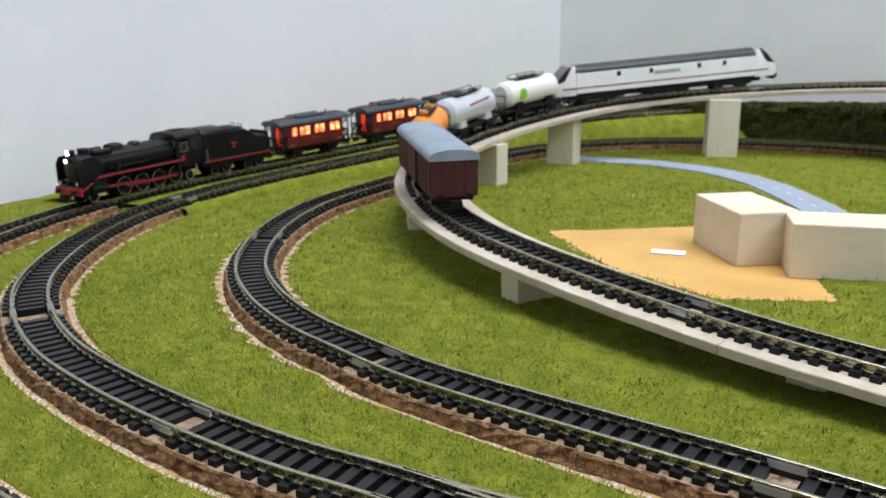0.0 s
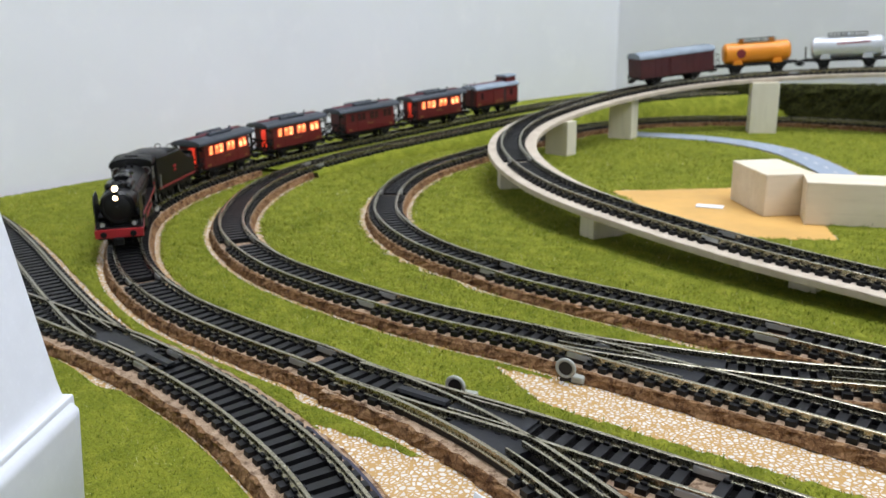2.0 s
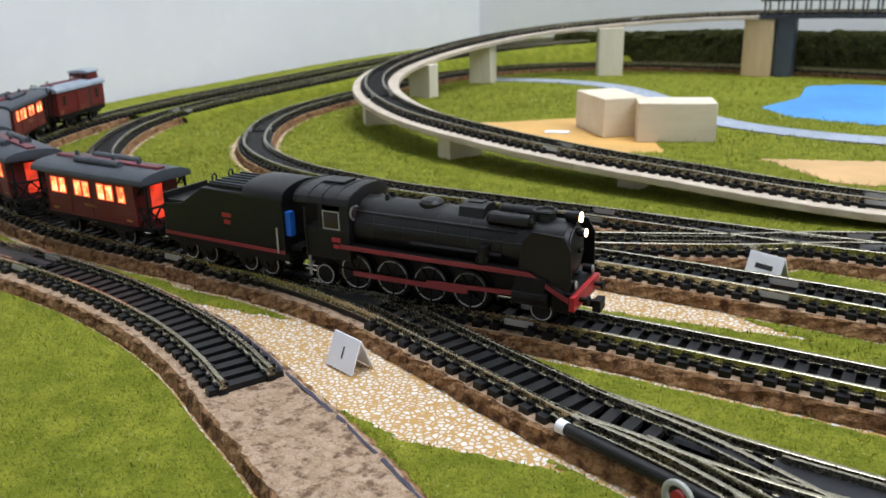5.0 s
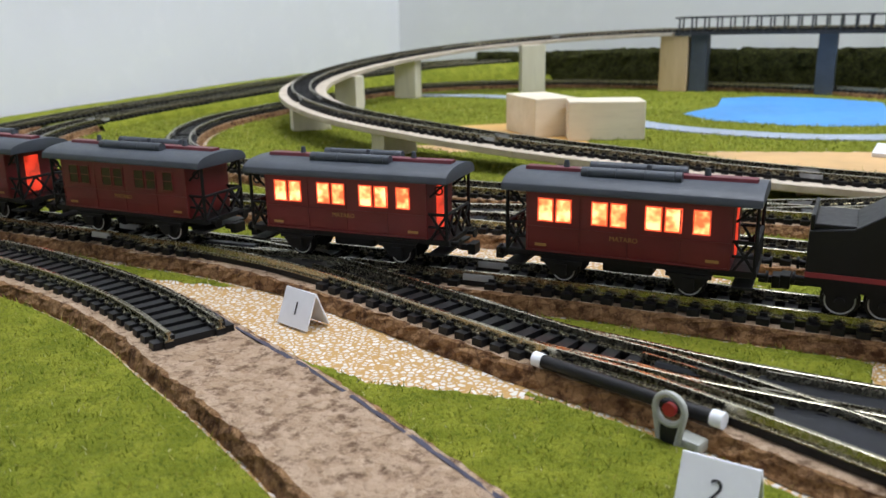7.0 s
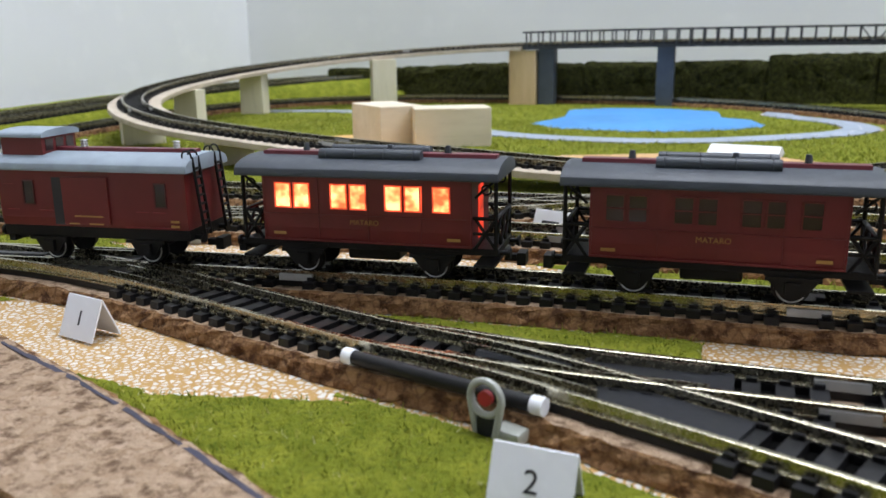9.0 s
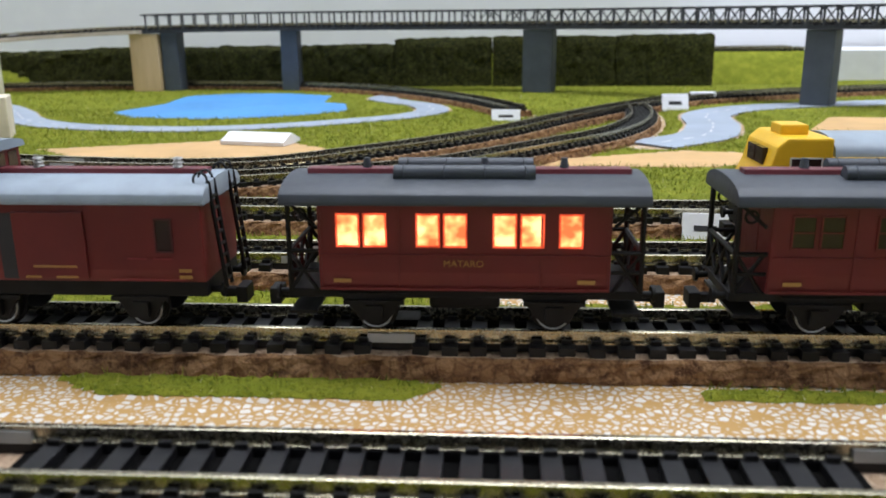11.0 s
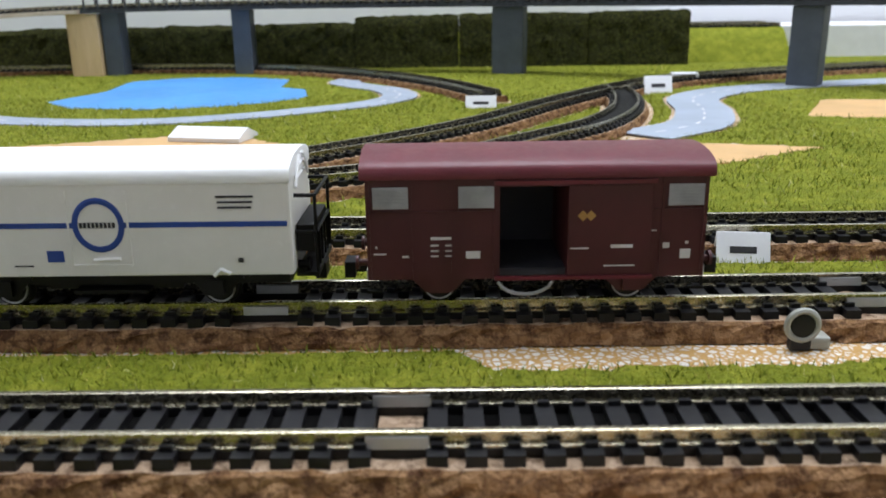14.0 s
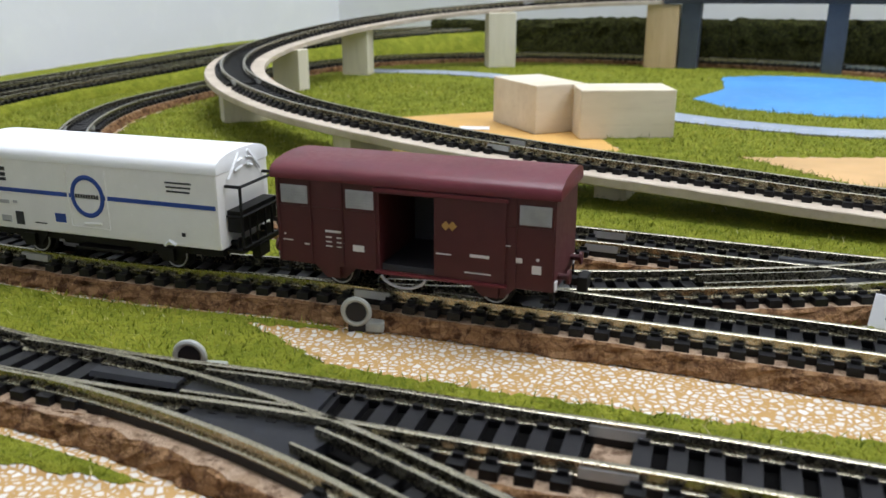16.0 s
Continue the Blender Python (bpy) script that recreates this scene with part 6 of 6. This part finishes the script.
def diesel_white():
    root = thing("streamlined_diesel")
    W = M["whiteroof"]
    boxes("underframe", M["under"], root, (-60, 60, -7, 7, 3, 7), (-14, 14, -7.4, 7.4, 1.8, 6), bevel=0.4)
    boxes("body", W, root, (-56, 56, -8.6, 8.6, 6.4, 18.2), bevel=0.5, label="white streamlined body")
    bm = bmesh.new()
    prism(bm, arch(8.5, 18.1, 22.6, 0.5), -56, 56)
    part("roof", bm, M["dieselblack"], root, "charcoal roof", smooth=True)
    boxes("red_stripe", M["lining"], root, (-64, 64, -8.72, 8.72, 9.2, 9.9), label="thin wine-red stripe")
    boxes("emblem", M["grille"], root, (-8, 8, -8.75, 8.75, 13.4, 15.4))
    for e in (-1, 1):
        bm = bmesh.new()
        side_slab(bm, [(e * 55.9, 5.4), (e * 68.5, 5.4), (e * 69.5, 9), (e * 68.5, 12.5), (e * 64, 18), (e * 60, 21.8), (e * 55.9, 22.4)], -8.4, 8.4)
        nose = part("nose", bm, W, root, bevel=0.8, smooth=True)
        bm = bmesh.new()
        side_slab(bm, [(e * 68.3, 12.9), (e * 64.1, 18.2), (e * 60, 22.0), (e * 58, 22.5), (e * 60, 19), (e * 63, 14)], -8.5, 8.5)
        part("windscreen", bm, M["glass"], nose, bevel=0.2)
        bm = bmesh.new()
        for y in (-5.8, 5.8):
            rod(bm, (e * 69.0, y, 8), (e * 69.6, y, 8), 1.3, 14)
        part("headlamp", bm, M["lamp"] if e > 0 else M["joiner"], nose)
        buffers(root, e * 69, e, "under", 5.4)
        coupler(root, e * 68, e)
        for sgn in (-1, 1):
            bm = bmesh.new()
            side_slab(bm, [(e * 42 - 14, 5.4), (e * 42 - 11, 2), (e * 42 + 11, 2), (e * 42 + 14, 5.4)], sgn * 7.2 - 0.5, sgn * 7.2 + 0.5)
            part("bogie_frame", bm, M["under"], root)
        for x in (-8, 8):
            wheelset(root, e * 42 + x, 3.1)
    for sgn in (-1, 1):
        for x in (-30, -10, 20, 36):
            boxes("side_window", M["glass"], root, (x - 1.2, x + 1.2, min(sgn * 8.55, sgn * 8.68), max(sgn * 8.55, sgn * 8.68), 14.4, 17.2))
    return tagged(root, "white streamlined diesel locomotive with charcoal roof", "locomotive")


def tank_wagon(mat, label, saddle, stripe=None, emblem=None):
    root = thing("tank_wagon")
    boxes("frame", M["under"], root, (-26, 26, -6.4, 6.4, 5.4, 7), bevel=0.2)
    bm = bmesh.new()
    rod(bm, (-20.5, 0, 14.2), (20.5, 0, 14.2), 7.0, 28)
    for e in (-1, 1):
        rod(bm, (e * 20.5, 0, 14.2), (e * 22.2, 0, 14.2), 7.0, 28, 5.0)
    tank = part("tank", bm, M[mat], root, "cylindrical tank barrel", smooth=True)
    bm = bmesh.new()
    for x in (-13, 13):
        side_slab(bm, [(x - 3.4, 6.8), (x + 3.4, 6.8), (x + 2.4, 10), (x - 2.4, 10)], -6.6, 6.6)
    part("saddle", bm, M[saddle], root)
    bm = bmesh.new()
    for x in (-10, 10) if stripe is None else (0,):
        rod(bm, (x, 0, 20.6), (x, 0, 23.4), 2.0, 16, 1.7)
    part("dome", bm, M[mat], tank, smooth=True)
    bm = bmesh.new()
    box(bm, -12, 12, -3, 3, 21.7, 22.1)
    for x in (-12, -4, 4, 12):
        for y in (-3, 3):
            rod(bm, (x, y, 21.9), (x, y, 23.6), 0.2, 5)
    for y in (-3, 3):
        rod(bm, (-12, y, 23.6), (12, y, 23.6), 0.2, 5)
    part("walkway", bm, M["under"], root, "black roof walkway with rails")
    bm = bmesh.new()
    for y in (-6, 6):
        rod(bm, (-25.6, y, 6.5), (-25.6, y, 15), 0.25, 5)
    rod(bm, (-25.6, -6, 15), (-25.6, 6, 15), 0.25, 5)
    rod(bm, (-25.6, -6, 11), (-25.6, 6, 11), 0.25, 5)
    part("end_railing", bm, M["under"], root)
    if stripe:
        bm = bmesh.new()
        for sgn in (-1, 1):
            side_slab(bm, [(-6, 16.2), (14, 17.2), (14, 18.0), (-6, 17.0)], min(sgn * 6.3, sgn * 6.75), max(sgn * 6.3, sgn * 6.75))
        part("stripe", bm, M[stripe], tank, "thin red stripe")
    if emblem:
        bm = bmesh.new()
        for sgn in (-1, 1):
            rod(bm, (-11, sgn * 6.6, 14.2), (-11, sgn * 7.15, 14.2), 3.0, 20)
        part("emblem", bm, M[emblem], tank, "round lime emblem" if emblem == "green" else "square red emblem", smooth=True)
    axle_guards(root, (-14, 14))
    for x in (-14, 14):
        wheelset(root, x)
    for e in (-1, 1):
        coupler(root, e * 26, e)
        buffers(root, e * 26, e)
    return tagged(root, label, "tank wagon", "tank wagons")


def brown_van():
    root = thing("brown_box_van")
    boxes("underframe", M["under"], root, (-28, 28, -7, 7, 4.4, 6))
    boxes("body", M["maroon"], root, (-28.5, 28.5, -8.4, 8.4, 5.6, 18.6), bevel=0.3, label="dark red-brown plank body")
    bm = bmesh.new()
    prism(bm, arch(9.0, 18.5, 22.4, 0.5), -29.2, 29.2)
    roof = part("roof", bm, M["roofpale"], root, "pale grey ribbed roof", smooth=True)
    bm = bmesh.new()
    for k in range(19):
        x = -27 + k * 3
        prism(bm, arch(9.05, 18.5, 22.5, 0.5), x - 0.15, x + 0.15)
    part("roof_rib", bm, M["roofpale"], roof)
    bm = bmesh.new()
    for sgn in (-1, 1):
        for k in range(12):
            x = -27.5 + k * 5
            box(bm, x - 0.2, x + 0.2, min(sgn * 8.4, sgn * 8.6), max(sgn * 8.4, sgn * 8.6), 5.8, 18.4)
    for e in (-1, 1):
        for y in (-8, -4, 0, 4, 8):
            box(bm, min(e * 28.5, e * 28.7), max(e * 28.5, e * 28.7), y - 0.2, y + 0.2, 5.8, 19)
    part("rib", bm, M["maroon"], root)
    for sgn in (-1, 1):
        boxes("sliding_door", M["maroon"], root, (-6, 6, min(sgn * 8.5, sgn * 8.9), max(sgn * 8.5, sgn * 8.9), 6, 18), bevel=0.1)
    axle_guards(root, (-15, 15))
    for x in (-15, 15):
        wheelset(root, x)
    for e in (-1, 1):
        coupler(root, e * 28.5, e)
        buffers(root, e * 28.5, e)
    return tagged(root, "dark red-brown box van with a pale grey ribbed roof", "goods van")


# the frames emit too, for the red light spilling round the panes
M["glowframe"] = glow("red_window_frame_glow", (1.0, 0.10, 0.04), 1.1)
LOCO, DRIVERS = steam_loco()
TENDER = tender()
COACH_A = coach(True)
COACH_C = coach(False)
COACH_B, COACH_D = copy_thing(COACH_A, pose(0, 0, 0)), copy_thing(COACH_A, pose(0, 0, 0))
LUGGAGE = luggage_van()
DIESEL, WAGON, BOX, FRIDGE, GOODS = diesel_yellow(), container_wagon(), container(), white_van(), goods_van()
BROWN = brown_van()
TANK_O = tank_wagon("orange", "orange tank wagon with a small red emblem", "orange", None, "lining")
TANK_R = tank_wagon("silver", "silver-white tank wagon with a thin red stripe", "silver", "red", None)
TANK_G = tank_wagon("white", "white tank wagon with a round lime emblem", "under", None, "green")
EXPRESS = diesel_white()
for stock, stretch in ((WAGON, (1.035, 1, 1)), (BOX, (1.035, 1, 1)), (FRIDGE, (0.93, 1, 1)), (GOODS, (0.95, 1, 1)), (COACH_A, (0.915, 0.96, 0.92)), (COACH_B, (0.915, 0.96, 0.92)), (COACH_C, (0.935, 0.96, 0.92)), (COACH_D, (0.93, 0.96, 0.92)), (LUGGAGE, (0.9, 0.96, 0.95))):
    stock.scale = stretch


# ---------------- what moves ----------------
def pose_on(line, s, wheelbase, backwards):
    """Pose of a vehicle whose axles stand on the rails at s - wheelbase/2 and s + wheelbase/2."""
    a, b = at(line, s - wheelbase / 2), at(line, s + wheelbase / 2)
    if backwards:
        a, b = b, a
    c, d = (a + b) / 2, b - a
    yaw = math.degrees(math.atan2(d[1], d[0]))
    pitch = -math.degrees(math.atan2(d[2], math.hypot(d[0], d[1])))
    return pose(*(c * MM), 0, pitch, yaw)


def motions():
    times = [k * 0.4 for k in range(41)]
    # running length of the joint between the last coach and the luggage van
    joint = [(0, 1674), (1, 1595), (1.5, 1559.5), (3, 1427), (3.5, 1382), (4.2, 1328), (5, 1265.5), (7.5, 1059), (8, 1017.5), (8.5, 974.5), (9, 932.5), (9.5, 889), (10, 846), (12.5, 651), (12.9, 618), (16, 372)]
    T, Q = zip(*joint)
    off = {LOCO: (-319, 40), TENDER: (-266.5, 24), COACH_A: (-213, 24), COACH_B: (-151.5, 24), COACH_C: (-90.3, 24), COACH_D: (-29.3, 24), LUGGAGE: (27.5, 21)}
    for ob, (o, wb) in off.items():
        walk(ob, [(t, pose_on(L1, float(np.interp(t, T, Q)) + o, wb, True)) for t in times])
    # driving wheels of the steam locomotive
    turn = [k * 0.05 for k in range(321)]
    for w in DRIVERS:
        base = w.matrix_local.translation.copy()
        rows = []
        for t in turn:
            a = math.degrees((1673 - float(np.interp(t, T, Q))) / 4.6)
            rows.append((t, Matrix.Translation(base) @ pose(0, 0, 0, 0, a, 0)))
        walk(w, rows)
    # goods train on the second line: coupling between the white van and the maroon van
    T, Q = zip(*[(0, 100), (7, 100), (8.5, 150), (10, 300), (12.5, 580), (12.9, 629), (13.2, 666), (13.6, 714), (14, 762), (14.5, 812.5), (15, 871.5), (15.5, 931.5), (16, 991)])
    off = {GOODS: (-31, 30), FRIDGE: (32.2, 34), WAGON: (104.8, 46), BOX: (104.8, 46), DIESEL: (211, 80)}
    for ob, (o, wb) in off.items():
        walk(ob, [(t, pose_on(L2, float(np.interp(t, T, Q)) + o, wb, False)) for t in times])
    # train on the viaduct: rear of the brown van
    T, Q = zip(*[(0, 750), (1, 872), (1.5, 939), (2, 1002), (2.5, 1070), (3, 1138), (3.5, 1207), (6, 1545), (8, 1800), (10, 2030), (12, 2170), (16, 2205)])
    off = {BROWN: (32, 30), TANK_O: (93, 28), TANK_R: (151, 28), TANK_G: (209, 28), EXPRESS: (311, 84)}
    for ob, (o, wb) in off.items():
        walk(ob, [(t, pose_on(LV, float(np.interp(t, T, Q)) + o, wb, False)) for t in times])


motions()
